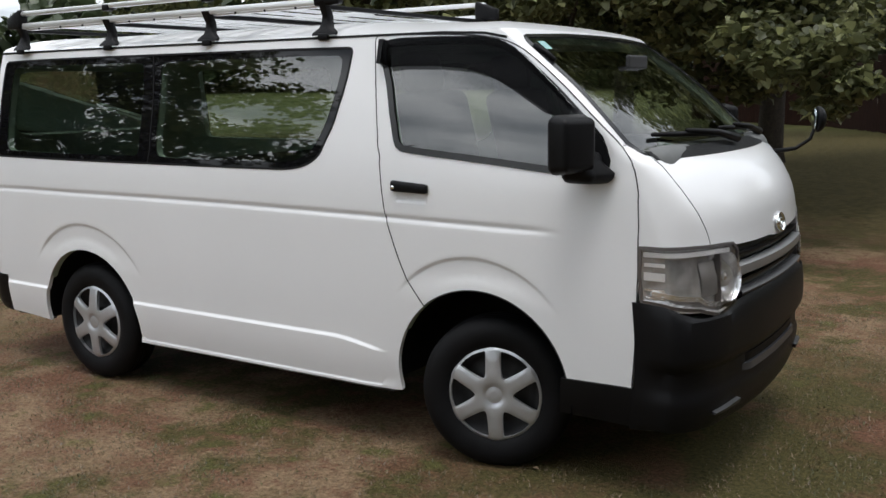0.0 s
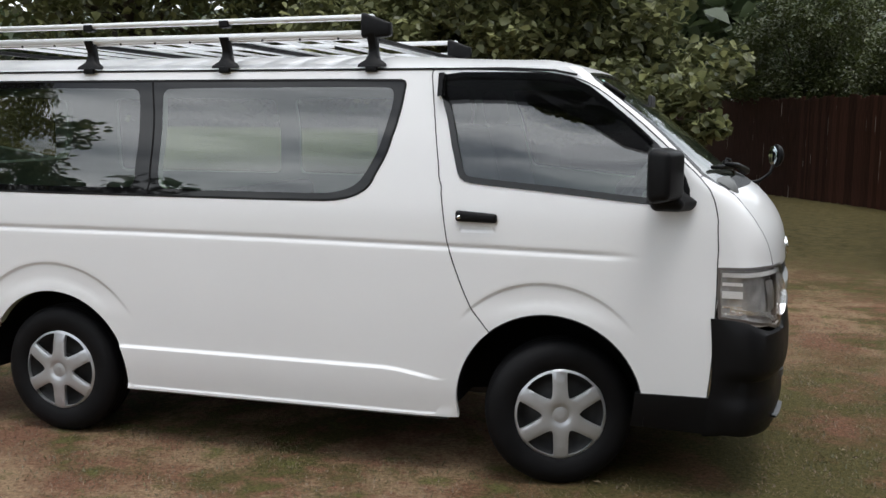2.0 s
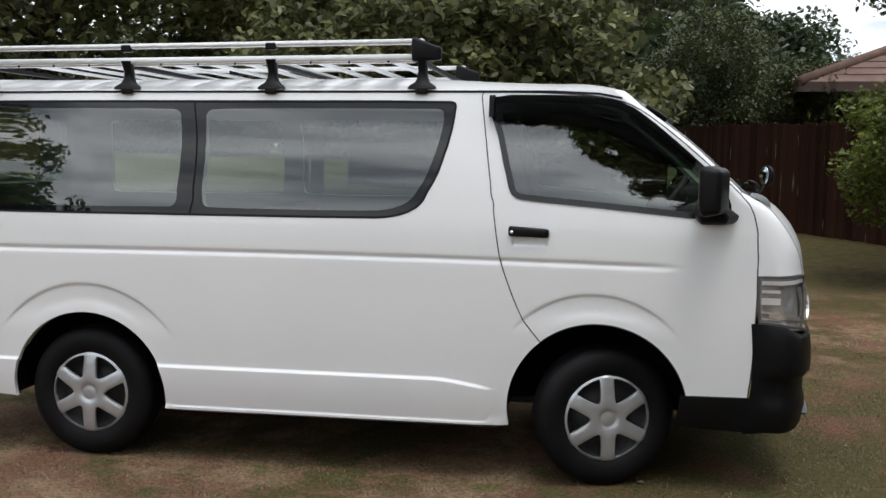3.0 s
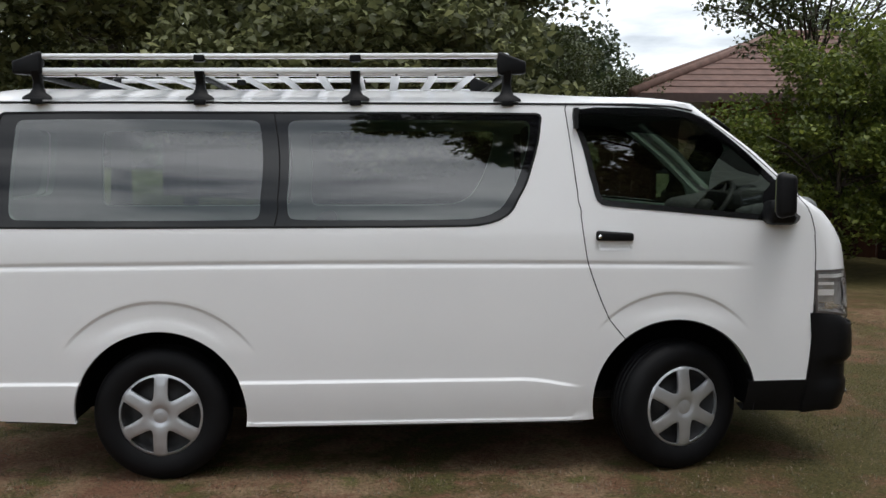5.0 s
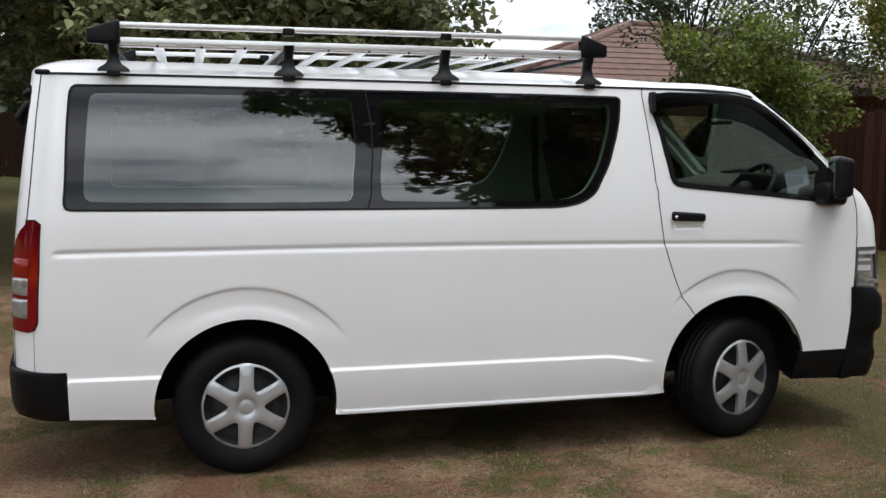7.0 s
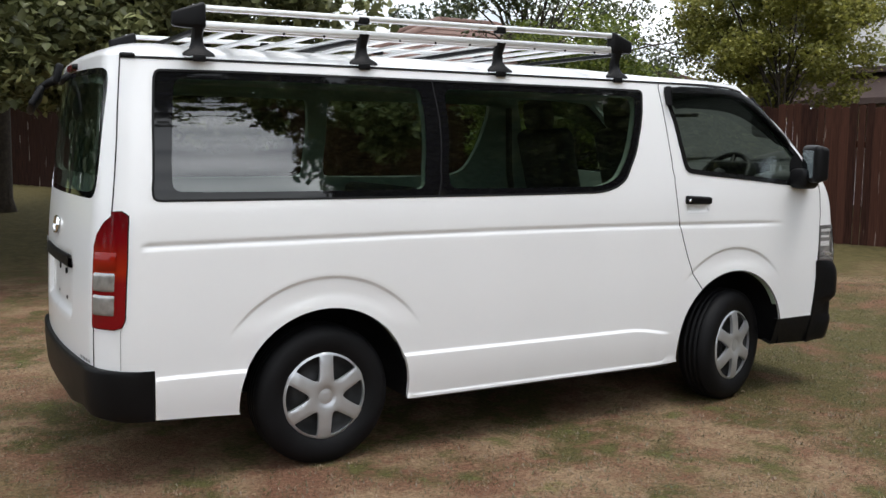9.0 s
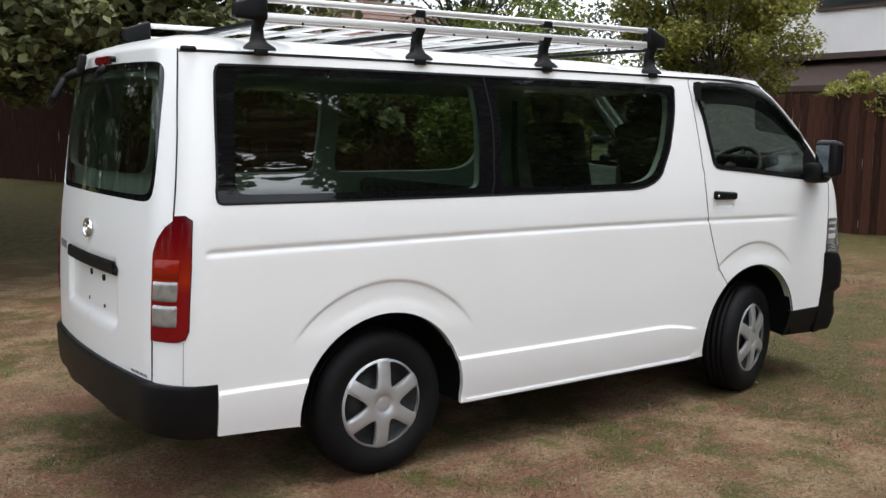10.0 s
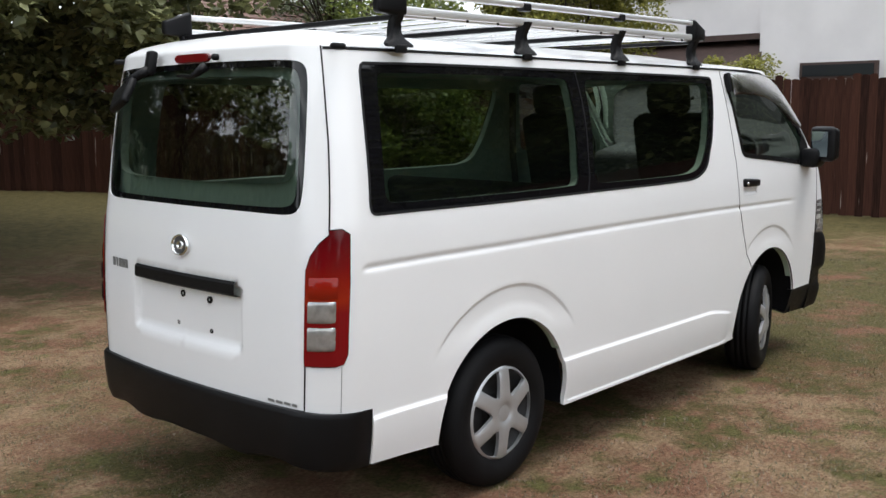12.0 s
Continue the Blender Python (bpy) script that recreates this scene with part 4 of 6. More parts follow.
emblem("front_badge", (3.515, 0, 1.022), (-12, 90), (0.115, 0.085), van)
emblem("rear_badge", (-1.032, 0, 1.085), (-7, -90), (0.115, 0.085), van)

# tail lamps
for side in both:
    tail = panel("taillight", IN["lamp"], M_RED, van, off=0.008, lip=0.02, sides=(side,), label="tall red taillight with clear lower panes", plain=True)
    for nm, z0, z1 in (("reverse_pane", 0.764, 0.852), ("indicator_pane", 0.864, 0.944)):
        sl, sr = S_LAMP_IN + 0.010, S_LAMP_OUT - 0.028
        rows = []
        for k in range(9):
            q = -1 + k / 4
            z = (z0 + z1) / 2 + (z1 - z0) / 2 * math.copysign(1 - (1 - abs(q)) ** 1.6, q)
            rows.append([(sl + (sr - sl) * i / 12, z, 0.003 + 0.0125 * (1 - abs(q) ** 5) * (1 - max(0.0, (i - 9) / 3) ** 3)) for i in range(13)])
        shell_patch(nm, rows, M_CLEARLENS, tail, "clear lens", sides=(side,), smooth=70)
    rows = [[(S_LAMP_IN + 0.010 + (S_LAMP_OUT - 0.038 - S_LAMP_IN) * i / 8, z, o) for i in range(9)] for z, o in ((0.948, 0.004), (0.954, 0.0105), (0.985, 0.0125), (1.022, 0.0105), (1.030, 0.004))]
    shell_patch("amber_pane", rows, M_RED, tail, sides=(side,), smooth=70)
    strip("lamp_seal", LINE_LAMP, 0.008, M_SEAM, tail, 0.003, True, (side,))

# inner skin, floor and underside
INNER = (MID[:, 1] > 0.55) & IN["body"] & ~IN["window"] & ~IN["doorwin"] & ~IN["screen"] & ~IN["rearhole"]
INNER |= (MID[:, 1] > 0.55) & (IN["gate"] | IN["lamp"]) & ~IN["rearhole"]
INNER |= IN["window"] & ~IN["pane_r"] & ~IN["pane_f"]
panel("inner_trim", INNER, M_INNER, van, off=-0.045, lip=-0.036, sides=both, label="pale grey cabin lining", plain=True)


def plain_box(name, size, at, mat, parent, bevel=0.01, label="", rot=None):
    bm = bmesh.new()
    box(bm, size, at, bevel, rot)
    return part(name, bm, mat, parent, label, 40)


for x0, x1, w in ((-0.95, 3.15, 0.96), (0.45, 2.07, 1.56), (-0.94, -0.43, 1.34), (2.95, 3.2, 1.40)):
    plain_box("cabin_floor", (x1 - x0, w, 0.06), ((x0 + x1) / 2, 0, 0.66 + 0.001 * w), M_FLOOR, van)
plain_box("chassis", (3.9, 0.94, 0.22), (1.05, 0, 0.40), M_STEEL, van, 0.03)
plain_box("rear_crossmember", (0.08, 1.2, 0.10), (-0.80, 0, 0.36), M_STEEL, van)
for x in (0.0, 2.57):
    bm = bmesh.new()
    tube(bm, [(x, -0.62, 0.325), (x, 0.62, 0.325)], 0.045, 12)
    part("axle", bm, M_STEEL, van, smooth=40)
for cx, cz in (ARCH_R, ARCH_F):
    for side in both:
        bm = bmesh.new()
        prof = [(ARCH_RAD + 0.004, -0.80), (ARCH_RAD + 0.006, -0.50), (0.05, -0.49)]
        rings = []
        for r, y in prof:
            rings.append([bm.verts.new((cx + r * math.cos(radians(a)), y * side, cz + r * math.sin(radians(a)))) for a in range(-8, 190, 6)])
        for r0, r1 in zip(rings, rings[1:]):
            for k in range(len(r0) - 1):
                bm.faces.new((r0[k], r0[k + 1], r1[k + 1], r1[k]))
        part("wheel_housing", bm, M_BLACK, van, smooth=40)
for side in both:
    bm = bmesh.new()
    box(bm, (0.34, 0.02, 0.010), (-0.57, -0.765 * side, 0.297), 0.003)
    part("sill_rail", bm, M_STEEL, van)
    bm = bmesh.new()
    box(bm, (1.60, 0.03, 0.012), (1.26, -0.785 * side, 0.262), 0.004)
    part("sill_rail", bm, M_STEEL, van)


# wheels
def hubcap_mesh():
    """A six-spoked cover, outer face to -y: verts and triangles."""
    loops = [(spaced([(0.205 * math.cos(a), 0.205 * math.sin(a)) for a in np.linspace(0, math.tau, 72, endpoint=False)], 0.03), True)]
    holes = []
    for k in range(6):
        a = radians(60 * k)
        ring = []
        for r, d in ((0.186, 20.0), (0.190, 18.4), (0.191, 9), (0.191, 0), (0.191, -9), (0.190, -18.4), (0.186, -20.0), (0.165, -18.9), (0.140, -16.9), (0.115, -13.6), (0.096, -9.4), (0.084, -3.5), (0.082, 0), (0.084, 3.5), (0.096, 9.4), (0.115, 13.6), (0.140, 16.9), (0.165, 18.9)):
            ring.append((r * math.cos(a + radians(d)), r * math.sin(a + radians(d))))
        holes.append(ring)
        loops.append((ring, True))
    fill = [(r * math.cos(a), r * math.sin(a)) for r, n in ((0.012, 6), (0.024, 12), (0.034, 24), (0.038, 24), (0.044, 24), (0.06, 30), (0.08, 36), (0.095, 42), (0.12, 54), (0.145, 60), (0.17, 66), (0.19, 72), (0.198, 72)) for a in np.linspace(0, math.tau, n, endpoint=False)]
    fill += [(r * math.cos(radians(60 * k + 30 + d)), r * math.sin(radians(60 * k + 30 + d))) for k in range(6) for r in (0.11, 0.13, 0.15, 0.17, 0.185) for d in (-9, -5, 0, 5, 9)]
    pts, tris = triangulate(loops, fill, 0.004)
    mid = pts[tris].mean(1)
    ok = np.hypot(mid[:, 0], mid[:, 1]) < 0.2045
    for h in holes:
        ok &= ~inside(mid, h)
    return pts, tris[ok]


HUB_PTS, HUB_TRIS = hubcap_mesh()


def wheel(parent, at, steer, side, spin):
    """A wheel with its tyre, cover and rim; at is the middle of the cover's plane."""
    hub = tagged(new("wheel"), "black tyre with a silver six-spoked wheel cover")
    hub.parent = parent
    hub.matrix_basis = Matrix.Translation(at) @ Matrix.Rotation(radians(steer + (180 if side == -1 else 0)), 4, "Z")
    R = 0.327
    bm = bmesh.new()
    lathe(bm, [(0.194, 0.012), (0.200, 0.004), (0.212, -0.004), (0.235, -0.012), (0.262, -0.014), (0.285, -0.010), (0.303, 0.000), (0.315, 0.012), (0.322, 0.022), (0.3265, 0.040), (R, 0.048), (R - 0.007, 0.050), (R - 0.007, 0.057), (R, 0.059), (R, 0.080), (R - 0.007, 0.082), (R - 0.007, 0.089), (R, 0.091), (R, 0.112), (R - 0.007, 0.114), (R - 0.007, 0.121), (R, 0.123), (0.325, 0.140), (0.317, 0.165), (0.30, 0.182), (0.26, 0.188), (0.20, 0.180)], 64)
    part("tyre", bm, M_RUBBER, hub, "black rubber tyre", 38)
    bm = bmesh.new()
    lathe(bm, [(0.0, 0.045), (0.09, 0.045), (0.10, 0.05), (0.13, 0.062), (0.165, 0.055), (0.178, 0.03), (0.19, 0.02), (0.198, 0.012)], 40)
    lathe(bm, [(0.07, 0.030), (0.075, 0.028), (0.078, 0.045)], 24)
    part("rim", bm, M_STEEL, hub, "dark steel rim", 40)
    p = HUB_PTS
    r = np.hypot(p[:, 0], p[:, 1])
    ang = np.degrees(np.arctan2(p[:, 1], p[:, 0]))
    d = np.interp(r, [0, 0.030, 0.036, 0.042, 0.06, 0.09, 0.15, 0.185, 0.195, 0.205], [-0.014, -0.0145, -0.009, -0.015, -0.019, -0.020, -0.016, -0.009, -0.008, 0.003])
    off = np.abs((ang - 30 + 30) % 60 - 30)
    lat = r * np.sin(np.radians(off))
    d = d + 0.0045 * ease((lat - 0.0245) / 0.006) * ease((r - 0.075) / 0.02)
    c, s = math.cos(radians(spin)), math.sin(radians(spin))
    verts = [(c * x - s * y, h, s * x + c * y) for (x, y), h in zip(p, d)]
    cap = link_mesh("wheel_cover", verts, HUB_TRIS, M_SILVER, hub, "silver plastic wheel cover with six spokes")
    bm = bmesh.new()
    bm.from_mesh(cap.data)
    bmesh.ops.recalc_face_normals(bm, faces=bm.faces)
    if sum(f.normal.y * f.calc_area() for f in bm.faces) > 0:
        bmesh.ops.reverse_faces(bm, faces=bm.faces)
    edges = [e for e in bm.edges if e.is_boundary]
    made = bmesh.ops.extrude_edge_only(bm, edges=edges)
    for v in made["geom"]:
        if isinstance(v, bmesh.types.BMVert):
            v.co.y += 0.016
    for f in bm.faces:
        f.smooth = True
    for e in bm.edges:
        if len(e.link_faces) == 2 and e.calc_face_angle(0) > radians(35):
            e.smooth = False
    bm.to_mesh(cap.data)
    bm.free()
    return hub


STEER = 16
wheel(van, (0.0, -0.792, 0.325), 0, 1, -2)
wheel(van, (2.57, -0.785, 0.325), STEER, 1, 2)
wheel(van, (0.0, 0.792, 0.325), 0, -1, 10)
wheel(van, (2.57, 0.785, 0.325), STEER, -1, 25)

# door handles, visors and mirrors
for side in both:
    bm = bmesh.new()
    box(bm, (0.185, 0.030, 0.048), (0, 0, 0), 0.013, segs=3)
    for v in bm.verts:
        v.co.z -= 0.004 * (v.co.x / 0.09) - 0.003
        v.co.z *= 0.85 if v.co.x > 0.06 else 1.0
    h = part("door_handle", bm, M_BLACK, doors[side], "black plastic door handle", 50)
    h.location = (2.195, -0.850 * side, 1.183)
    bm = bmesh.new()
    lathe(bm, [(0, -0.002), (0.008, -0.002), (0.009, 0.003)], 12)
    h2 = part("door_lock", bm, M_CHROME, doors[side], smooth=40)
    h2.location = (2.120, -0.866 * side, 1.185)
    h2.rotation_euler = (0, 0, 0 if side == 1 else math.pi)
    # visor over the door window
    top = side_line([(2.014, 1.700), (2.012, 1.790), (2.10, 1.803), (2.30, 1.803), (2.48, 1.797), (2.58, 1.779), (2.66, 1.742), (2.75, 1.675), (2.85, 1.59), (2.93, 1.515)])
    low = side_line([(2.045, 1.676), (2.06, 1.680), (2.12, 1.684), (2.30, 1.681), (2.44, 1.668), (2.53, 1.646), (2.62, 1.608), (2.71, 1.556), (2.81, 1.495), (2.91, 1.470)])
    rows = [[(s, z, 0.003) for s, z in top], [(s, z, 0.026) for s, z in top]]
    rows += [[(a[0] * (1 - k) + b[0] * k, a[1] * (1 - k) + b[1] * k, o) for a, b in zip(top, low)] for k, o in ((0.25, 0.034), (0.6, 0.034), (0.95, 0.030), (1.0, 0.028))]
    vis = shell_patch("wind_visor", rows, M_VISOR, doors[side], "smoked plastic wind visor", sides=(side,))
    rows = [[(s, z, 0.004) for s, z in side_line([(2.000, 1.70), (2.000, 1.80)])], [(s, z, 0.030) for s, z in side_line([(2.000, 1.70), (2.000, 1.80)])], [(s, z, 0.032) for s, z in side_line([(2.026, 1.70), (2.026, 1.80)])], [(s, z, 0.004) for s, z in side_line([(2.028, 1.70), (2.028, 1.80)])]]
    shell_patch("visor_clip", rows, M_BLACK, doors[side], sides=(side,))
    # door mirror
    mir = tagged(new("door_mirror"), "black door mirror")
    mir.parent = doors[side]
    bm = bmesh.new()
    box(bm, (0.095, 0.190, 0.218), (0, 0, 0), 0.032, segs=5)
    for v in bm.verts:
        if v.co.x > 0:
            v.co.y *= 0.88
            v.co.z *= 0.92
    hs = part("housing", bm, M_BLACK, mir, smooth=50)
    hs.matrix_basis = Matrix.Translation((2.995, -0.952 * side, 1.388)) @ Matrix.Rotation(radians(-22 * side), 4, "Z")
    bm = bmesh.new()
    box(bm, (0.004, 0.128, 0.156), (0, 0, 0), 0.0)
    gl = part("mirror_glass", bm, M_MIRROR, mir)
    gl.matrix_basis = hs.matrix_basis @ Matrix.Translation((-0.0485, 0, 0))
    bm = bmesh.new()
    box(bm, (0.19, 0.13, 0.12), (0, 0, 0), 0.040, segs=4)
    for v in bm.verts:
        if v.co.y * side < 0:
            v.co.x = v.co.x * 0.75 - 0.02
        if v.co.z > 0:
            v.co.x = v.co.x * 0.7 - 0.025
    ar = part("mirror_foot", bm, M_BLACK, mir, smooth=50)
    ar.location = (3.02, -0.870 * side, 1.300)
    # black corner of the door window that carries the mirror
    corner = side_line([(2.91, 1.268), (3.02, 1.262), (3.082, 1.285), (3.062, 1.385), (2.99, 1.452), (2.945, 1.40)])
    cp, ct = triangulate([(spaced(corner, 0.03), True)], [(s, z) for s in np.arange(3.5, 5.2, 0.03) for z in np.arange(1.26, 1.46, 0.03)], 0.01)
    ct = ct[inside(cp[ct].mean(1), corner)]
    pos = (skin(cp[:, 0], cp[:, 1], True) + skin_normal(cp[:, 0], cp[:, 1], True) * 0.006) * np.array([1, side, 1.0])
    link_mesh("mirror_base", pos, [t if side == 1 else t[::-1] for t in ct], M_BLACK, doors[side])

# near-side bonnet mirror on an arm, and the rear one over the tailgate
bm = bmesh.new()
tube(bm, [(3.30, 0.66, 1.27), (3.40, 0.72, 1.285), (3.46, 0.75, 1.33), (3.48, 0.76, 1.40)], [0.012, 0.010, 0.009, 0.008], 8)
part("mirror_arm", bm, M_BLACK, van, smooth=50)
bm = bmesh.new()
bmesh.ops.create_uvsphere(bm, u_segments=20, v_segments=12, radius=0.055)
for v in bm.verts:
    v.co.x *= 0.75
    v.co.z *= 1.15
    if v.co.x < 0:
        v.co.x *= 0.25
ob = part("bonnet_mirror", bm, M_BLACK, van, "small round black mirror on an arm", 60)
ob.matrix_basis = Matrix.Translation((3.485, 0.77, 1.425)) @ Matrix.Rotation(radians(25), 4, "Z")
bm = bmesh.new()
bmesh.ops.create_uvsphere(bm, u_segments=20, v_segments=10, radius=0.048)
for v in bm.verts:
    v.co.x *= 0.18
    v.co.z *= 1.15
ob = part("mirror_glass", bm, M_MIRROR, van, smooth=60)
ob.matrix_basis = Matrix.Translation((3.470, 0.763, 1.425)) @ Matrix.Rotation(radians(25), 4, "Z")
bm = bmesh.new()
box(bm, (0.035, 0.05, 0.10), (0, 0, 0), 0.012, segs=3)
ob = part("mirror_bracket", bm, M_BLACK, van, smooth=50)
ob.matrix_basis = Matrix.Translation((-0.972, 0.255, 1.80)) @ Matrix.Rotation(radians(12), 4, "Y")
bm = bmesh.new()
tube(bm, [(-0.972, 0.255, 1.775), (-1.01, 0.275, 1.755), (-1.06, 0.31, 1.72)], [0.024, 0.020, 0.016], 10)
part("mirror_arm", bm, M_BLACK, van, smooth=50)
bm = bmesh.new()
box(bm, (0.115, 0.16, 0.034), (0, 0, 0), 0.015, segs=3)
for v in bm.verts:
    if v.co.x < 0:
        v.co.y *= 0.8
ob = part("rear_mirror", bm, M_BLACK, van, "black rear view mirror over the tailgate", 50)
ob.matrix_basis = Matrix.Translation((-1.070, 0.318, 1.668)) @ Matrix.Rotation(radians(-22), 4, "X") @ Matrix.Rotation(radians(-58), 4, "Y")

cap_end = lambda u: math.sqrt(max(0.04, 1 - max(0.0, (u - 0.75) / 0.25) ** 2))
# third brake lamp, wiper, plate fittings and lettering bars
shell_patch("brake_light", rows_between(0.0, at_y(0.118, 1.81, False), 8, [(lambda u: 1.809 - 0.019 * cap_end(u), -0.01), (lambda u: 1.809 - 0.016 * cap_end(u), 0.012), (lambda u: 1.809 + 0.015 * cap_end(u), 0.014), (lambda u: 1.809 + 0.019 * cap_end(u), -0.01)]), M_BRAKERED, van, "red third brake light")
bm = bmesh.new()
lathe(bm, [(0, -0.012), (0.010, -0.012), (0.013, -0.006), (0.013, 0.01)], 14)
ob = part("wash_nozzle", bm, M_BLACK, van, smooth=50)
ob.matrix_basis = Matrix.Translation((-0.952, -0.168, 1.808)) @ Matrix.Rotation(radians(-90), 4, "Z")
bm = bmesh.new()
tube(bm, [(-0.97, -0.13, 1.775), (-0.995, -0.12, 1.755), (-1.000, -0.08, 1.735), (-0.998, 0.02, 1.742)], [0.020, 0.016, 0.009, 0.006], 8)
part("rear_wiper", bm, M_BLACK, tailgate, smooth=50)
shell_patch("plate_lamp_bar", rows_between(0.0, at_y(0.352, 0.95, False), 14, [(0.920, -0.03), (0.920, 0.004), (0.927, 0.013), (0.966, 0.013), (0.976, 0.006), (0.977, -0.02)]), M_BLACK, tailgate, "black plate lamp bar")
for y, z, r in ((-0.115, 0.884, 0.014), (0.068, 0.888, 0.014), (-0.122, 0.762, 0.009), (0.105, 0.766, 0.009)):
    bm = bmesh.new()
    lathe(bm, [(r * 0.45, 0.0), (r * 0.5, -0.003), (r, -0.003), (r, 0.006)], 16)
    ob = part("plate_grommet", bm, M_BLACK, tailgate, smooth=50)
    ob.matrix_basis = Matrix.Translation((-1.0165, y - 0.05, z)) @ Matrix.Rotation(radians(-90), 4, "Z")
for k in range(5):
    bm = bmesh.new()
    box(bm, (0.004, 0.020 if k != 1 else 0.008, 0.038), (0, 0, 0), 0.0015)
    ob = part("badge_bar", bm, M_GREYTRIM, tailgate)
    yy = 0.575 - 0.031 * k
    ob.location = (float(skin(at_y(yy, 0.962, False), 0.962)[0]) - 0.003, yy, 0.962)
for k, (yy, ln) in enumerate(((0.535, 0.036), (0.577, 0.036), (0.618, 0.034), (0.653, 0.026))):
    bm = bmesh.new()
    box(bm, (0.002, ln, 0.010), (0, 0, 0))
    ob = part("sticker_bar", bm, M_GREYTRIM, tailgate)
    ob.location = (float(skin(at_y(yy, 0.560, False), 0.560)[0]) - 0.0015, -yy, 0.560)

# wipers and cowl
shell_patch("cowl", rows_between(at_y(0.74, 1.33, True), 5.85, 24, [(1.322, -0.03), (1.324, 0.002), (1.336, 0.004), (lambda u: 1.352 + 0.014 * u, 0.002), (lambda u: 1.354 + 0.014 * u, -0.02)]), M_BLACK, van, "black plastic cowl panel")


def on_screen(y, z, out):
    """A place over the windscreen, y to the van's left."""
    s = at_y(abs(y), z, True)
    p = skin(s, z, True) + skin_normal(np.array(s), np.array(z), True) * out
    return (float(p[0]), float(-p[1]) if y > 0 else float(p[1]), float(p[2]))


for y0, y1 in ((0.02, -0.60), (0.62, 0.05)):
    bm = bmesh.new()
    tube(bm, [on_screen(y0, 1.345, 0.03), on_screen(y0 + 0.25 * (y1 - y0), 1.372, 0.036), on_screen(y0 + 0.6 * (y1 - y0), 1.398, 0.024)], [0.020, 0.014, 0.010], 8)
    tube(bm, [on_screen(y0 + 0.12 * (y1 - y0), 1.378, 0.012), on_screen(y0 + 0.5 * (y1 - y0), 1.392, 0.012), on_screen(y1, 1.402, 0.012)], [0.008, 0.012, 0.008], 8)
    part("wiper", bm, M_BLACK, van, "black windscreen wiper", 50)
aerial_s = at_x(np.array([2.705, 2.75, 2.80]), np.array([1.755, 1.726, 1.692]))
aerial_z = np.array([1.755, 1.726, 1.692])
bm = bmesh.new()
tube(bm, [tuple(p) for p in skin(aerial_s, aerial_z, True) + 0.010 * skin_normal(aerial_s, aerial_z, True)], 0.010, 8)
part("aerial", bm, M_BLACK, van, smooth=50)

cp = [on_screen(y, z, 0.004) for y, z in ((-0.64, 1.775), (-0.595, 1.777), (-0.60, 1.745), (-0.645, 1.743))]
link_mesh("windscreen_sticker", cp + [tuple(np.array(p) - 0.001) for p in cp], [(0, 1, 2, 3), (7, 6, 5, 4), (0, 4, 5, 1), (1, 5, 6, 2), (2, 6, 7, 3), (3, 7, 4, 0)], M_STICKER, screen, "small pale teal paper sticker", smooth=False)


# cabin
def seat(x, y):
    s = tagged(new("front_seat"), "dark cloth front seat with a headrest")
    s.parent = van
    for nm, size, at, rot in (("cushion", (0.50, 0.50, 0.16), (0, 0, 0.10), -6), ("backrest", (0.15, 0.48, 0.62), (-0.29, 0, 0.44), -14), ("headrest", (0.10, 0.27, 0.19), (-0.40, 0, 0.83), -10)):
        bm = bmesh.new()
        box(bm, size, (0, 0, 0), 0.05, segs=3)
        ob = part(nm, bm, M_SEAT, s, smooth=60)
        ob.matrix_basis = Matrix.Translation(at) @ Matrix.Rotation(radians(rot), 4, "Y")
    s.location = (x, y, 0.84)
    return s


seat(2.38, -0.42)
seat(2.38, 0.42)
plain_box("centre_console", (0.5, 0.34, 0.20), (2.35, 0, 0.92), M_SEAT, van, 0.04)
plain_box("engine_cover", (0.75, 0.96, 0.14), (2.30, 0, 0.76), M_FLOOR, van, 0.03)
bm = bmesh.new()
box(bm, (0.40, 1.46, 0.30), (0, 0, 0), 0.07, segs=4)
for v in bm.verts:
    v.co.z += 0.05 * (v.co.x > 0)
dash = part("dashboard", bm, M_DASH, van, "grey dashboard", 60)
dash.location = (3.08, 0, 1.17)
plain_box("instrument_hood", (0.22, 0.34, 0.10), (2.95, -0.40, 1.345), M_DARKDASH, dash, 0.03).matrix_basis = Matrix.Translation((-3.08, 0, -1.17))
bm = bmesh.new()
ring = [(0.19 * math.cos(a), 0.19 * math.sin(a), 0) for a in np.linspace(0, math.tau, 33)]
tube(bm, ring, 0.016, 8, False)
for a in (0, 120, 240):
    tube(bm, [(0, 0, -0.02), (0.19 * math.cos(radians(a)), 0.19 * math.sin(radians(a)), 0)], 0.014, 6)
lathe(bm, [(0, 0.0), (0.06, 0.0), (0.065, 0.02)], 20)
wheel_ob = part("steering_wheel", bm, M_DARKDASH, van, "dark steering wheel", 50)
wheel_ob.matrix_basis = Matrix.Translation((2.80, -0.40, 1.285)) @ Matrix.Rotation(radians(-52), 4, "Y")
for side in both:
    bm = bmesh.new()
    tube(bm, [(1.93, -0.70 * side, 1.72), (1.95, -0.71 * side, 1.3), (2.0, -0.70 * side, 0.95)], 0.022, 8)
    part("seat_belt_pillar", bm, M_FLOOR, van, smooth=50)
    bm = bmesh.new()
    box(bm, (1.15, 0.32, 0.27), (0, 0, 0), 0.09, segs=4)
    wb = part("wheel_box", bm, M_FLOOR, van, smooth=60)
    wb.location = (0.02, -0.62 * side, 0.90)
bm = bmesh.new()
box(bm, (0.10, 1.28, 0.44), (0, 0, 0), 0.045, segs=3)
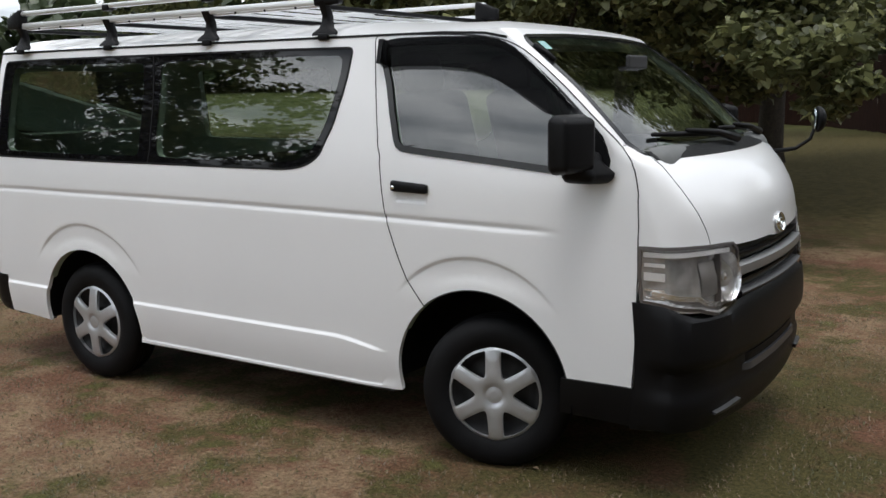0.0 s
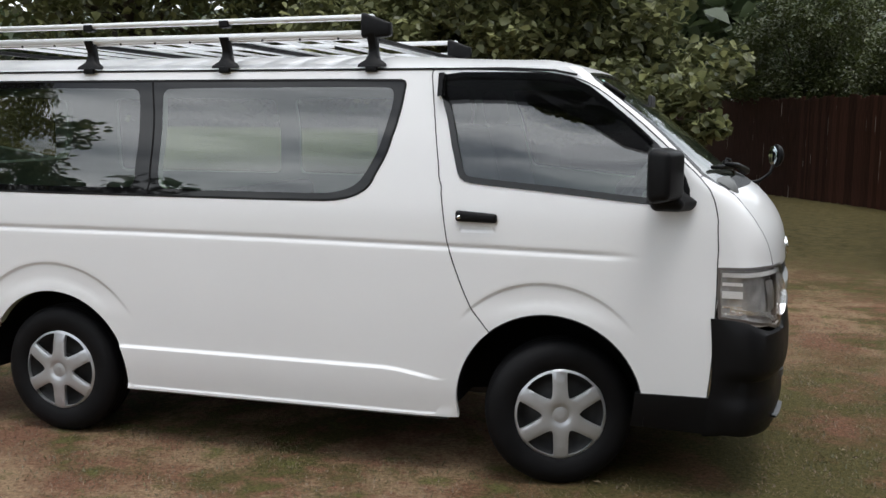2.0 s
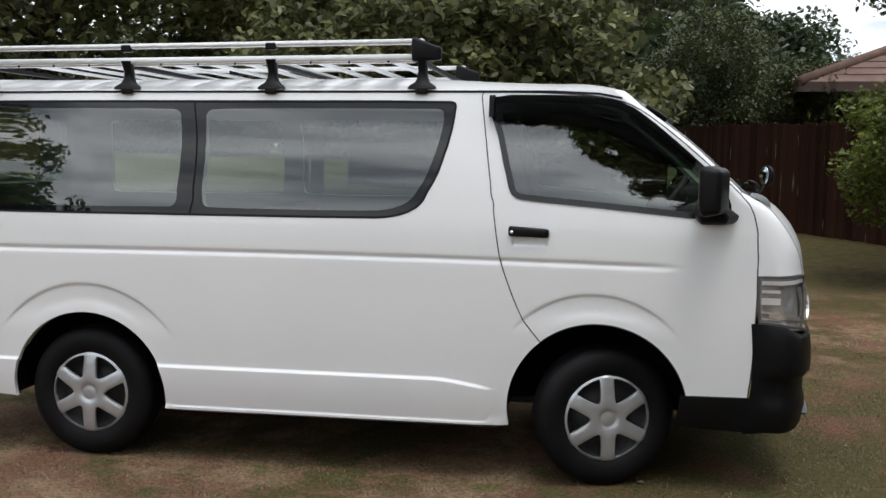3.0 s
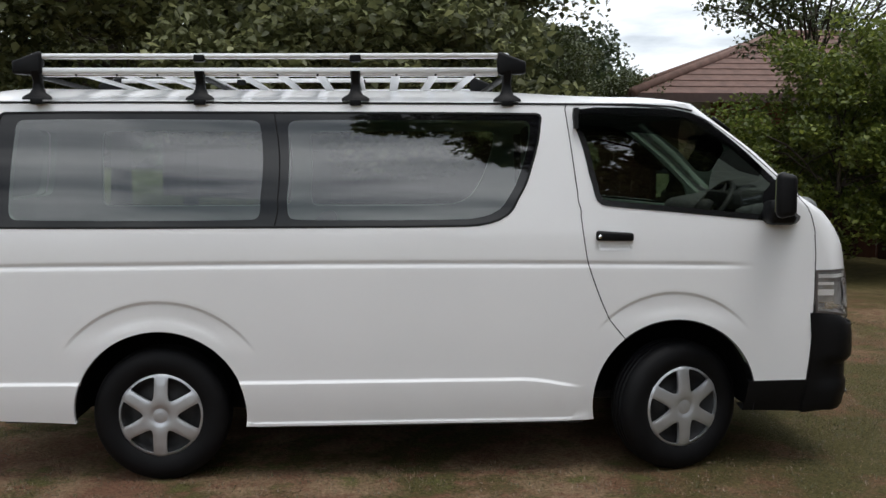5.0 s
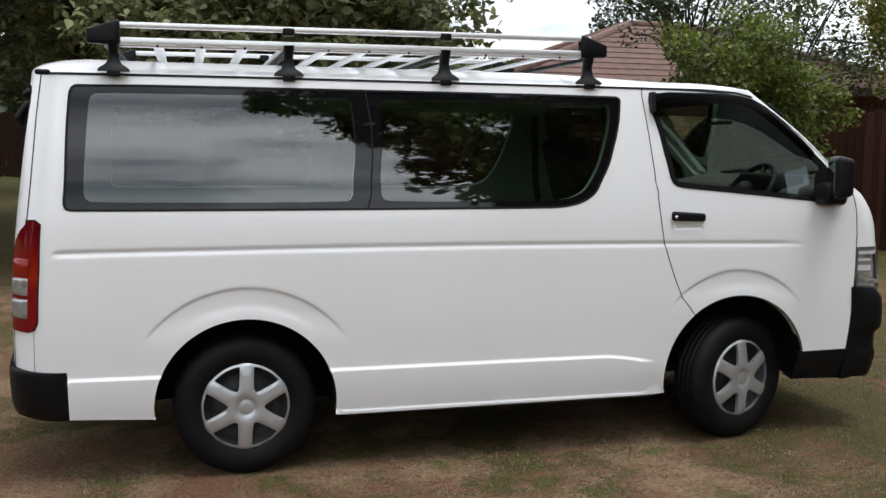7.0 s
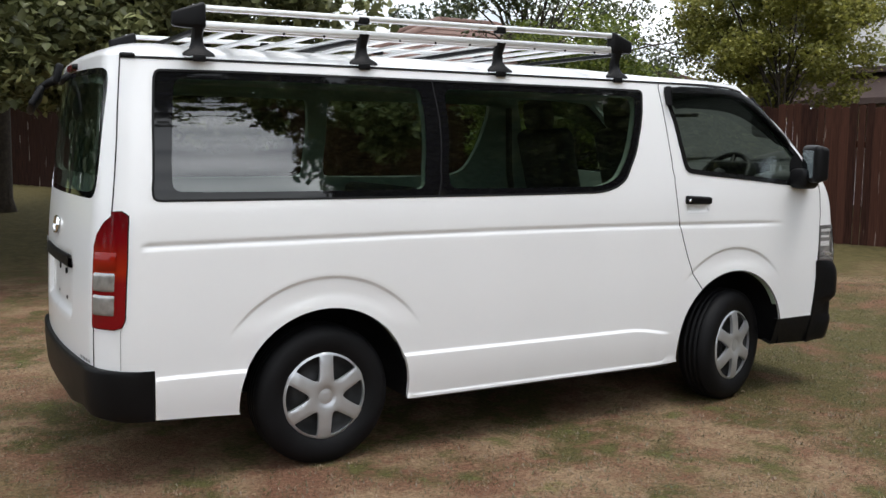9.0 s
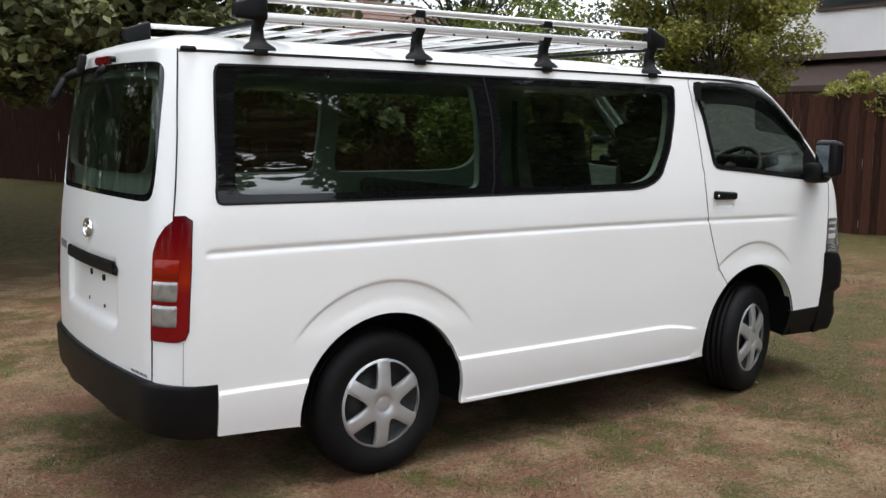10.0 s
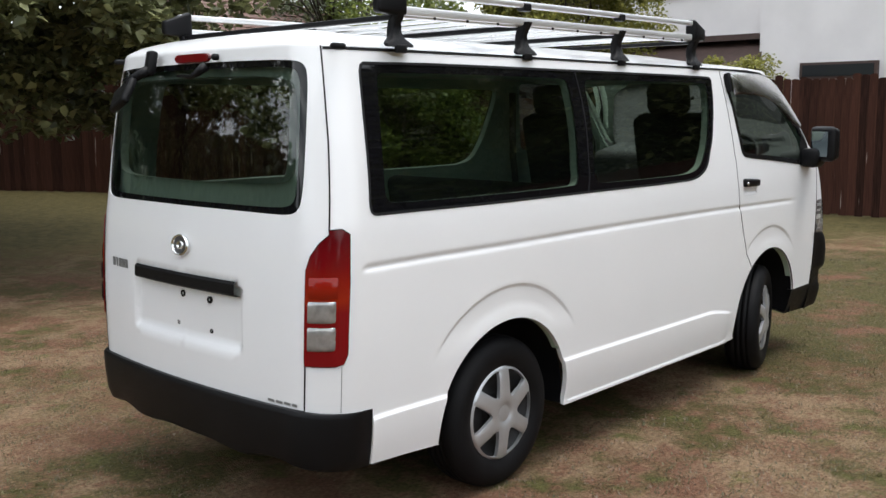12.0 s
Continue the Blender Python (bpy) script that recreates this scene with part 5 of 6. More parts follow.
ob = part("bench_backrest", bm, M_SEAT, van, "dark folding bench backrest", 60)
ob.matrix_basis = Matrix.Translation((0.78, 0.0, 1.03)) @ Matrix.Rotation(radians(-12), 4, "Y")
plain_box("bench_cushion", (0.46, 1.28, 0.14), (1.03, 0, 0.86), M_SEAT, van, 0.05)
bm = bmesh.new()
box(bm, (0.02, 0.22, 0.06), (0, 0, 0), 0.008)
ob = part("cabin_mirror", bm, M_DARKDASH, van)
ob.location = (2.86, 0.0, 1.70)


# ---- roof rack ----
rack = tagged(new("roof_rack"), "silver aluminium roof rack with black feet, mounted on the van's roof", "roof rack")
RX0, RX1 = -0.522, 1.638


def rack_z(x, z0, z1):
    return z0 + (z1 - z0) * (x - RX0) / (RX1 - RX0)


def bar(name, p, q, wide, tall, mat, parent, bevel=0.006, label=""):
    """A straight bar of rectangular section from p to q."""
    p, q = Vector(p), Vector(q)
    d = q - p
    bm = bmesh.new()
    box(bm, (d.length, wide, tall), (0, 0, 0), bevel)
    ob = part(name, bm, mat, parent, label, 40)
    ob.matrix_basis = Matrix.Translation((p + q) / 2) @ d.to_track_quat("X", "Z").to_matrix().to_4x4()
    return ob


RACK_Y, RACK_FAR = 0.735, 0.670
for side in both:
    y = -RACK_Y if side == 1 else RACK_FAR
    bar("upper_rail", (RX0 - 0.05, y, 2.0365), (RX1 + 0.05, y, 2.0555), 0.034, 0.026, M_ALU, rack, 0.009, "silver side rail")
    bar("lower_rail", (RX0 - 0.05, y, 1.968), (RX1 + 0.05, y, 1.983), 0.030, 0.032, M_ALU, rack, 0.007, "silver side rail")
    bar("inner_rail", (RX0, y + 0.035 * side, 1.952), (RX1, y + 0.035 * side, 1.967), 0.04, 0.012, M_ALU, rack, 0.003)
    for x, sgn in ((RX0, -1), (RX1, 1)):
        bm = bmesh.new()
        box(bm, (0.14, 0.060, 0.112), (0, 0, 0), 0.016, segs=3)
        for v in bm.verts:
            if v.co.x > 0.02:
                v.co.z = v.co.z * 0.62 - 0.020 if v.co.z > 0 else v.co.z * 0.80 - 0.006
                v.co.y *= 0.7
        cap = part("end_cap", bm, M_BLACK, rack, "tapered black plastic end cap", 45)
        cap.matrix_basis = Matrix.Translation((x + sgn * 0.062, y, 2.004 if sgn < 0 else 2.018)) @ Matrix.Rotation(0 if sgn > 0 else math.pi, 4, "Z")
    for fx in (-0.545, 0.211, 0.947, 1.679):
        zt = rack_z(fx, 1.955, 1.970)
        bm = bmesh.new()
        prof = [(0.066, 0.013, 1.836), (0.066, 0.016, 1.846), (0.054, 0.020, 1.856), (0.034, 0.022, 1.868), (0.024, 0.022, 1.890), (0.021, 0.021, 1.920), (0.024, 0.022, zt), (0.024, 0.020, zt + 0.012)]
        rings = []
        for hx, hy, z in prof:
            lean = 0.030 * math.sin((z - 1.836) / (zt - 1.836) * math.pi * 0.9)
            yc = y + side * (-0.012 + lean)
            rings.append([bm.verts.new((fx + a * hx, yc + b * hy, z)) for a, b in ((-1, -0.6), (-0.7, -1), (0.7, -1), (1, -0.6), (1, 0.6), (0.7, 1), (-0.7, 1), (-1, 0.6))])
        for r0, r1 in zip(rings, rings[1:]):
            for k in range(8):
                bm.faces.new((r0[k], r0[(k + 1) % 8], r1[(k + 1) % 8], r1[k]))
        bm.faces.new(rings[-1])
        bm.faces.new(rings[0][::-1])
        box(bm, (0.055, 0.016, 0.030), (fx, y - 0.018 * side, 1.828), 0.004)
        part("foot", bm, M_BLACK, rack, "black plastic clamp foot", 45)
for side in both:
    for fx in (0.211, 0.947):
        bm = bmesh.new()
        box(bm, (0.055, 0.042, 0.035), (fx, -RACK_Y if side == 1 else RACK_FAR, rack_z(fx, 2.032, 2.048) - 0.004), 0.008)
        part("rail_bracket", bm, M_BLACK, rack)
for fx in (-0.545, 0.211, 0.947, 1.679):
    z = rack_z(fx, 1.945, 1.960)
    bar("cross_bar", (fx, -RACK_Y, z), (fx, RACK_FAR, z), 0.028, 0.020, M_BLACK, rack, 0.005, "black steel cross bar")
for k in range(11):
    x = -0.36 + 0.188 * k
    z = rack_z(x, 1.962, 1.977)
    slat = bar("slat", (x, -RACK_Y + 0.02, z), (x, RACK_FAR - 0.02, z), 0.046, 0.012, M_ALU, rack, 0.003)
    for side in both:
        bm = bmesh.new()
        bmesh.ops.create_uvsphere(bm, u_segments=8, v_segments=6, radius=0.006)
        ob = part("bolt", bm, M_BLACK, rack)
        ob.location = (x, -(RACK_Y + 0.016) if side == 1 else RACK_FAR + 0.016, z - 0.014)


# ---- ground ----
def land(x, y):
    """The height of the lawn: level round the van, rising gently outwards."""
    d = np.hypot(np.asarray(x, float) - 1.2, np.asarray(y, float))
    far = np.clip(d - 4.5, 0, 40)
    rise = 0.022 * np.clip(0.83 * np.asarray(y, float) - 0.55 * np.asarray(x, float) - 24, 0, 70)
    return rise + 0.012 * far * ease((d - 4.5) / 6) + 0.012 * np.sin(0.9 * np.asarray(x)) * np.cos(0.7 * np.asarray(y)) * ease((d - 3.0) / 3)


axis_near = np.concatenate([[-900, -400, -180, -90, -55, -38, -28], np.arange(-22, 30.1, 0.5), [36, 46, 60, 90, 180, 400, 900]])
gx, gy = np.meshgrid(axis_near, axis_near - 4)
gz = land(gx, gy)
n = len(axis_near)
verts = np.stack([gx.ravel(), gy.ravel(), gz.ravel()], 1)
faces = [(i * n + j, i * n + j + 1, (i + 1) * n + j + 1, (i + 1) * n + j) for i in range(n - 1) for j in range(n - 1)]
ground = link_mesh("ground", verts, faces, M_GROUND, None)
tagged(ground, "dry patchy lawn of straw, bare earth and worn green", "lawn", kind="structure")


def blades(name, count, region, height, mat, label, seed):
    """Short grass, scattered in tufts, as one mesh."""
    rng = np.random.default_rng(seed)
    tufts = rng.uniform((region[0], region[2]), (region[1], region[3]), (count // 14, 2))
    tufts = tufts[~((np.abs(tufts[:, 0] - 1.25) < 2.1) & (np.abs(tufts[:, 1]) < 0.62))]
    base = np.repeat(tufts, 14, 0) + rng.normal(0, 0.045, (len(tufts) * 14, 2))
    m = len(base)
    a = rng.uniform(0, math.tau, m)
    h = height * rng.uniform(0.4, 1.0, m)
    w = rng.uniform(0.002, 0.0045, m)
    lean = rng.uniform(0.8, 2.4, m) * h
    z = land(base[:, 0], base[:, 1])
    side_v = np.stack([np.cos(a), np.sin(a)], 1)
    fwd = np.stack([-np.sin(a), np.cos(a)], 1)
    v = np.empty((m, 3, 3))
    v[:, 0, :2], v[:, 0, 2] = base - side_v * w[:, None], z - 0.004
    v[:, 1, :2], v[:, 1, 2] = base + side_v * w[:, None], z - 0.004
    v[:, 2, :2], v[:, 2, 2] = base + fwd * lean[:, None], z + h
    ob = link_mesh(name, v.reshape(-1, 3), np.arange(3 * m).reshape(-1, 3), mat, None, smooth=False)
    return tagged(ob, label, "grass", kind="stuff")


M_STRAW = leaf_material("straw_blade", (0.12, 0.082, 0.052), (0.26, 0.185, 0.115), 0.2)
M_BLADE = leaf_material("green_blade", (0.045, 0.048, 0.016), (0.13, 0.130, 0.048), 0.3)
blades("dry_grass", 100000, (-5, 8, -4.6, 3.5), 0.014, M_STRAW, "short dry straw-coloured grass on the lawn", 3)
blades("green_grass", 80000, (-5, 8, -4.6, 3.5), 0.016, M_BLADE, "short worn green grass on the lawn", 4)
rng = np.random.default_rng(11)
lv = []
for x, y in rng.uniform((-4, -4.2), (6, 2.5), (170, 2)):
    lv.append((x, y, float(land(x, y)) + 0.012, rng.uniform(0, math.tau), rng.uniform(0.008, 0.020)))
verts, faces = [], []
for x, y, z, a, r in lv:
    b = len(verts)
    verts += [(x - r * math.cos(a), y - r * math.sin(a), z), (x - 0.5 * r * math.sin(a), y + 0.5 * r * math.cos(a), z + 0.006), (x + r * math.cos(a), y + r * math.sin(a), z), (x + 0.5 * r * math.sin(a), y - 0.5 * r * math.cos(a), z + 0.004)]
    faces += [(b, b + 1, b + 2), (b, b + 2, b + 3)]
tagged(link_mesh("fallen_leaves", verts, faces, M_STRAW, None, smooth=False), "small pale dry leaves fallen on the lawn", "leaf litter", kind="stuff")


# ---- trees ----
def crown(name, clumps, per, size, mat, parent, seed, spread=1.0, droop=0.3):
    """Leaves in uneven clumps: clumps of (x, y, z, radius)."""
    rng = np.random.default_rng(seed)
    c = np.asarray(clumps, float)
    idx = np.repeat(np.arange(len(c)), per)
    m = len(idx)
    d = rng.normal(0, 1, (m, 3))
    d /= np.linalg.norm(d, axis=1, keepdims=True)
    rad = c[idx, 3] * rng.uniform(0.15, 1.0, m) ** 0.55 * spread
    p = c[idx, :3] + d * rad[:, None] * np.array([1, 1, 0.7])
    p = p[p[:, 2] > 0.25]
    m = len(p)
    nrm = rng.normal(0, 0.55, (m, 3)) + np.array([0, 0, 1.0])
    nrm /= np.linalg.norm(nrm, axis=1, keepdims=True)
    t = np.cross(nrm, rng.normal(0, 1, (m, 3)))
    t /= np.linalg.norm(t, axis=1, keepdims=True)
    t[:, 2] -= droop
    t /= np.linalg.norm(t, axis=1, keepdims=True)
    b = np.cross(nrm, t)
    s = size * rng.uniform(0.55, 1.15, m)[:, None]
    v = np.empty((m, 6, 3))
    v[:, 0] = p - t * s * 0.5
    v[:, 1] = p - t * s * 0.15 + b * s * 0.42 + nrm * s * 0.10
    v[:, 2] = p + t * s * 0.22 + b * s * 0.30 + nrm * s * 0.06
    v[:, 3] = p + t * s * 0.62 - nrm * s * 0.10
    v[:, 4] = p + t * s * 0.22 - b * s * 0.30 + nrm * s * 0.06
    v[:, 5] = p - t * s * 0.15 - b * s * 0.42 + nrm * s * 0.10
    base = 6 * np.arange(m)[:, None]
    f = np.concatenate([base + np.array([[0, 1, 2]]), base + np.array([[0, 2, 3]]), base + np.array([[0, 3, 4]]), base + np.array([[0, 4, 5]])], 0)
    me = bpy.data.meshes.new(name)
    me.vertices.add(6 * m)
    me.vertices.foreach_set("co", v.reshape(-1))
    me.loops.add(3 * len(f))
    me.loops.foreach_set("vertex_index", f.reshape(-1).astype(np.int32))
    me.polygons.add(len(f))
    me.polygons.foreach_set("loop_start", np.arange(0, 3 * len(f), 3, dtype=np.int32))
    me.update(calc_edges=True)
    me.materials.append(mat)
    ob = new(name, me)
    ob.parent = parent
    return ob


def limb(bm, p, q, r0, r1, rng, bend=0.25):
    p, q = np.array(p, float), np.array(q, float)
    pts = []
    for k in range(6):
        u = k / 5
        pts.append(tuple(p + (q - p) * u + rng.normal(0, bend * 0.12, 3) * math.sin(u * math.pi) + np.array([0, 0, bend * math.sin(u * math.pi)])))
    tube(bm, pts, [r0 + (r1 - r0) * k / 5 for k in range(6)], 8)
    return pts


def tree(name, at, height, trunk_r, clumps, per, leaf, mat, label, seed, fork=1.6, category="tree"):
    """A tapered trunk with a limb to each group of clumps, and its leaves."""
    rng = np.random.default_rng(seed)
    t = tagged(new(name), label, category)
    z0 = float(land(at[0], at[1]))
    bm = bmesh.new()
    top = (at[0] + rng.normal(0, 0.2), at[1] + rng.normal(0, 0.2), z0 + height * 0.75)
    pts = [(at[0], at[1], z0 - 0.15), (at[0], at[1], z0 + 0.25), (at[0] + 0.05, at[1], z0 + fork), tuple(np.array(top) * 0.5 + np.array([at[0], at[1], z0 + fork]) * 0.5), top]
    tube(bm, pts, [trunk_r * 1.5, trunk_r * 1.05, trunk_r * 0.85, trunk_r * 0.5, trunk_r * 0.12], 12)
    order = rng.permutation(len(clumps))[: min(len(clumps), 26)]
    for k in order:
        c = clumps[k]
        u = rng.uniform(0.0, 0.8)
        start = np.array([at[0], at[1], z0 + fork]) * (1 - u) + np.array(top) * u
        limb(bm, start, c[:3], trunk_r * 0.32 * (1 - 0.5 * u), 0.012, rng)
    part("trunk", bm, M_BARK, t, "rough dark bark", 60)
    crown("crown", clumps, per, leaf, mat, t, seed + 1)
    return t


def cloud(box_lo, box_hi, count, r_lo, r_hi, seed, shape=None):
    """Clump places in a rounded region."""
    rng = np.random.default_rng(seed)
    out = []
    lo, hi = np.array(box_lo, float), np.array(box_hi, float)
    mid, half = (lo + hi) / 2, (hi - lo) / 2
    while len(out) < count:
        p = rng.uniform(-1, 1, 3)
        q = np.linalg.norm(p)
        if q > 1 or (q < 0.45 and rng.random() < 0.6):
            continue
        w = mid + p * half
        if shape and not shape(w):
            continue
        out.append((*w, rng.uniform(r_lo, r_hi)))
    return out


tree("tree", (-0.2, 14.5), 9.0, 0.24, cloud((-6.5, 4.6, 2.0), (3.2, 15.0, 9.5), 250, 0.45, 0.85, 21) + cloud((0.6, 10.4, 4.3), (4.7, 17.5, 9.5), 80, 0.6, 1.0, 48), 220, 0.135, M_LEAF, "large dark broad-leaved tree behind the van", 31, 2.0)
tree("tree", (-7.5, 11.0), 9.0, 0.26, cloud((-13.0, 5.0, 1.9), (-3.0, 16.0, 9.0), 170, 0.7, 1.2, 22), 150, 0.17, M_LEAF, "large dark broad-leaved tree at the lawn's edge", 32, 2.0)
tree("tree", (-6.0, 21.5), 10.0, 0.28, cloud((-13.0, 17.0, 3.0), (2.0, 27.0, 11.5), 150, 0.9, 1.4, 71), 130, 0.22, M_LEAF, "large dark tree at the far end of the lawn", 72, 2.6)
# low branches that hang behind the van
low = cloud((-1.2, 3.9, 1.3), (3.2, 6.6, 3.6), 66, 0.30, 0.55, 23, lambda w: w[2] > 1.55 + 0.10 * abs(w[0] - 1.5))
low += [(2.5, 4.2, 1.78, 0.36), (2.8, 4.4, 1.45, 0.28), (2.2, 4.3, 1.95, 0.4), (2.9, 4.3, 1.9, 0.33), (3.05, 4.2, 1.58, 0.22)]
tree("tree", (-1.7, 8.8), 6.5, 0.11, low + cloud((-2.0, 4.4, 2.6), (3.5, 10.0, 7.5), 115, 0.42, 0.8, 24) + cloud((0.6, 6.0, 3.2), (4.3, 10.8, 9.2), 70, 0.5, 0.9, 47), 250, 0.110, M_LEAFLIT, "broad-leaved tree with low branches behind the van", 33, 1.8)
# shrubs and small trees by the fence
tree("shrub", (7.0, 6.9), 3.0, 0.05, cloud((5.3, 5.7, 0.3), (8.7, 8.2, 3.35), 120, 0.24, 0.46, 25), 260, 0.070, M_LEAF2, "bright green leafy shrub in front of the fence", 34, 0.5, "shrub")
tree("tree", (7.6, 9.0), 4.6, 0.07, cloud((5.6, 7.6, 3.1), (9.6, 10.2, 5.6), 46, 0.24, 0.5, 73), 90, 0.075, M_LEAF3, "thin small-leaved tree standing over the shrubs", 74, 2.0)
tree("shrub", (6.6, 15.6), 2.6, 0.06, cloud((5.6, 14.4, 1.2), (7.6, 16.8, 3.5), 55, 0.32, 0.55, 26), 300, 0.065, M_LEAF3, "rounded olive green shrub behind the fence", 35, 0.4, "shrub")
tree("shrub", (4.9, 18.2), 3.8, 0.07, cloud((3.2, 16.9, 1.2), (6.6, 19.8, 4.9), 95, 0.40, 0.65, 46), 300, 0.075, M_LEAF3, "tall rounded olive green shrub behind the fence", 45, 0.4, "shrub")
tree("shrub", (10.9, 6.4), 3.4, 0.06, cloud((9.7, 5.1, 1.9), (12.6, 8.6, 4.9), 140, 0.28, 0.52, 27), 330, 0.066, M_LEAF4, "feathery yellow-green shrub leaning over the fence", 36, 1.2, "shrub")
tree("shrub", (11.4, 3.4), 2.2, 0.03, cloud((10.7, 2.9, 1.75), (12.0, 4.6, 2.45), 26, 0.16, 0.28, 28), 200, 0.055, M_LEAF4, "green climber over the top of the fence", 37, 1.2, "shrub")
tree("tree", (13.0, 14.5), 6.0, 0.12, cloud((11.0, 12.0, 2.0), (16.0, 17.0, 6.0), 50, 0.4, 0.8, 29), 160, 0.10, M_LEAF3, "green garden tree behind the fence", 38, 1.5)
# trees behind the camera, which the panes mirror
tree("tree", (10.0, -15.2), 12.0, 0.32, cloud((0.6, -17.5, 3.0), (14.0, -12.6, 13.5), 210, 0.55, 1.0, 41, lambda w: w[2] > 8.6 - 1.25 * max(0.0, w[0] - 2.4)) + cloud((5.6, -18.0, -2.0), (18.5, -12.6, 9.0), 230, 0.7, 1.1, 43, lambda w: w[2] > 0.4) + cloud((6.2, -17.5, -4.0), (14.5, -12.8, 10.5), 170, 0.7, 1.1, 49, lambda w: w[2] > 0.4), 150, 0.26, M_LEAF, "broad-leaved tree on the open side of the lawn", 51, 2.6)
tree("tree", (-15.0, -11.5), 8.0, 0.24, cloud((-24.0, -18.0, 0.5), (-10.4, -6.5, 10.5), 230, 0.8, 1.3, 42), 130, 0.28, M_LEAF, "broad-leaved tree on the open side of the lawn", 52, 2.0)
tree("tree", (19.5, -10.5), 11.0, 0.30, cloud((11.5, -16.0, 1.0), (27.0, -5.4, 12.0), 260, 0.9, 1.5, 44), 130, 0.28, M_LEAF, "large broad-leaved tree behind the fence", 53, 2.0)


def far_row(name, p0, p1, count, h, r, per, seed, label, leaf=0.55, even=0.45):
    """A far belt of trees as one mesh of leaves."""
    rng = np.random.default_rng(seed)
    out = []
    for k in range(count):
        u = rng.random()
        x, y = p0[0] + (p1[0] - p0[0]) * u, p0[1] + (p1[1] - p0[1]) * u
        hh = h * (1 - even + even * math.sin(7.3 * u * math.pi + seed) ** 2)
        for _ in range(5):
            out.append((x + rng.normal(0, r), y + rng.normal(0, r), hh * math.sqrt(rng.uniform(0.02, 1.0)), r * rng.uniform(0.7, 1.3)))
    ob = crown(name, out, per, r * leaf, M_FARLEAF, None, seed)
    return tagged(ob, label, "woods", kind="stuff")


far_row("far_trees", (-70, -62), (60, -70), 60, 7.0, 2.2, 40, 61, "far belt of dark trees across the field")
far_row("far_trees", (-6, 56), (9.5, 56), 60, 12.5, 1.6, 150, 62, "far green wooded hill behind the houses", 0.24, 0.12)
far_row("far_trees", (9.5, 56), (15.0, 57), 30, 9.8, 1.4, 150, 67, "far green wooded hill behind the houses", 0.24, 0.15)
far_row("far_trees", (15.0, 57), (19.0, 58), 14, 6.6, 1.3, 150, 68, "far green wooded hill behind the houses", 0.24, 0.2)
far_row("far_trees", (-62, 36), (-34, -45), 34, 8.0, 2.4, 40, 63, "far belt of trees beside the field")
far_row("far_trees", (55, -45), (45, -5), 26, 8.0, 2.4, 40, 64, "far belt of trees beside the field")
far_row("far_trees", (-4, 34), (6, 31), 14, 7.0, 1.8, 60, 66, "dark trees behind the far fence")
# added out of view as backing, so the panes mirror less sky here
far_row("far_trees", (10, -23), (34, -20), 40, 13.0, 2.0, 110, 70, "unseen dark backing trees, added to block sky in the mirrored view", 0.30, 0.2)
far_row("far_trees", (-24, 61), (2, 58), 30, 9.5, 2.4, 60, 75, "dark trees along the far side of the field")
far_row("far_trees", (-62, 40), (-22, 62), 46, 9.0, 2.4, 60, 69, "dark trees along the far side of the field")
far_row("garden_trees", (9.5, 26), (22, 24), 10, 5.9, 0.9, 260, 65, "small trees behind the house roof", 0.20)


# ---- houses ----
def house():
    h = tagged(new("house"), "low red brick house with brown hip roof behind the fence", "house")
    x0, x1, y0, y1, ze = 6.9, 16.4, 14.9, 21.1, 2.95
    bm = bmesh.new()
    box(bm, (x1 - x0, y1 - y0, 3.0), ((x0 + x1) / 2, (y0 + y1) / 2, 1.55))
    part("wall", bm, M_BRICK, h, "red brick wall")
    e = 0.7
    c = [(x0 - e, y0 - e, ze), (x1 + e, y0 - e, ze), (x1 + e, y1 + e, ze), (x0 - e, y1 + e, ze)]
    r = [(x0 + 3.9, (y0 + y1) / 2, ze + 1.70), (x1 - 3.9, (y0 + y1) / 2, ze + 1.70)]
    vs = c + r + [(p[0], p[1], p[2] - 0.05) for p in c]
    part_faces = [(0, 1, 5, 4), (1, 2, 5), (2, 3, 4, 5), (3, 0, 4), (6, 9, 8, 7)]
    link_mesh("roof", vs, part_faces, M_ROOFTILE, h, "brown tiled hip roof", smooth=False)
    for a, b in ((0, 4), (1, 5), (2, 5), (3, 4), (4, 5)):
        bm = bmesh.new()
        p, q = Vector(vs[a]), Vector(vs[b])
        tube(bm, [p, p.lerp(q, 0.5), q], 0.11, 8)
        part("ridge_tile", bm, M_ROOFTILE, h, smooth=60)
    # courses of tiles on the two slopes that face the lawn
    for k in range(1, 11):
        u = k / 11
        for a, b, d, ee in ((0, 1, 5, 4), (3, 0, 4, 4)):
            p = Vector(vs[a]).lerp(Vector(vs[ee]), u)
            q = Vector(vs[b]).lerp(Vector(vs[d]), u)
            bar("tile_course", p + Vector((0, 0, 0.004)), q + Vector((0, 0, 0.004)), 0.05, 0.014, M_ROOFTILE, h, 0.0)
    for a, b in ((0, 1), (3, 0)):
        p, q = Vector(c[a]), Vector(c[b])
        bar("fascia", p - Vector((0, 0, 0.10)), q - Vector((0, 0, 0.10)), 0.04, 0.18, M_TRIMBROWN, h, 0.0)
    for k in range(3):
        bm = bmesh.new()
        box(bm, (1.1, 0.08, 1.0), (7.5 + 3.0 * k, y0 - 0.02, 2.36), 0.0)
        w = part("window", bm, M_WHITE, h, "white window")
        bm = bmesh.new()
        box(bm, (0.96, 0.05, 0.62), (7.5 + 3.0 * k, y0 - 0.05, 2.24), 0.0)
        part("pane", bm, M_DARKWIN, w)
    return h


house()


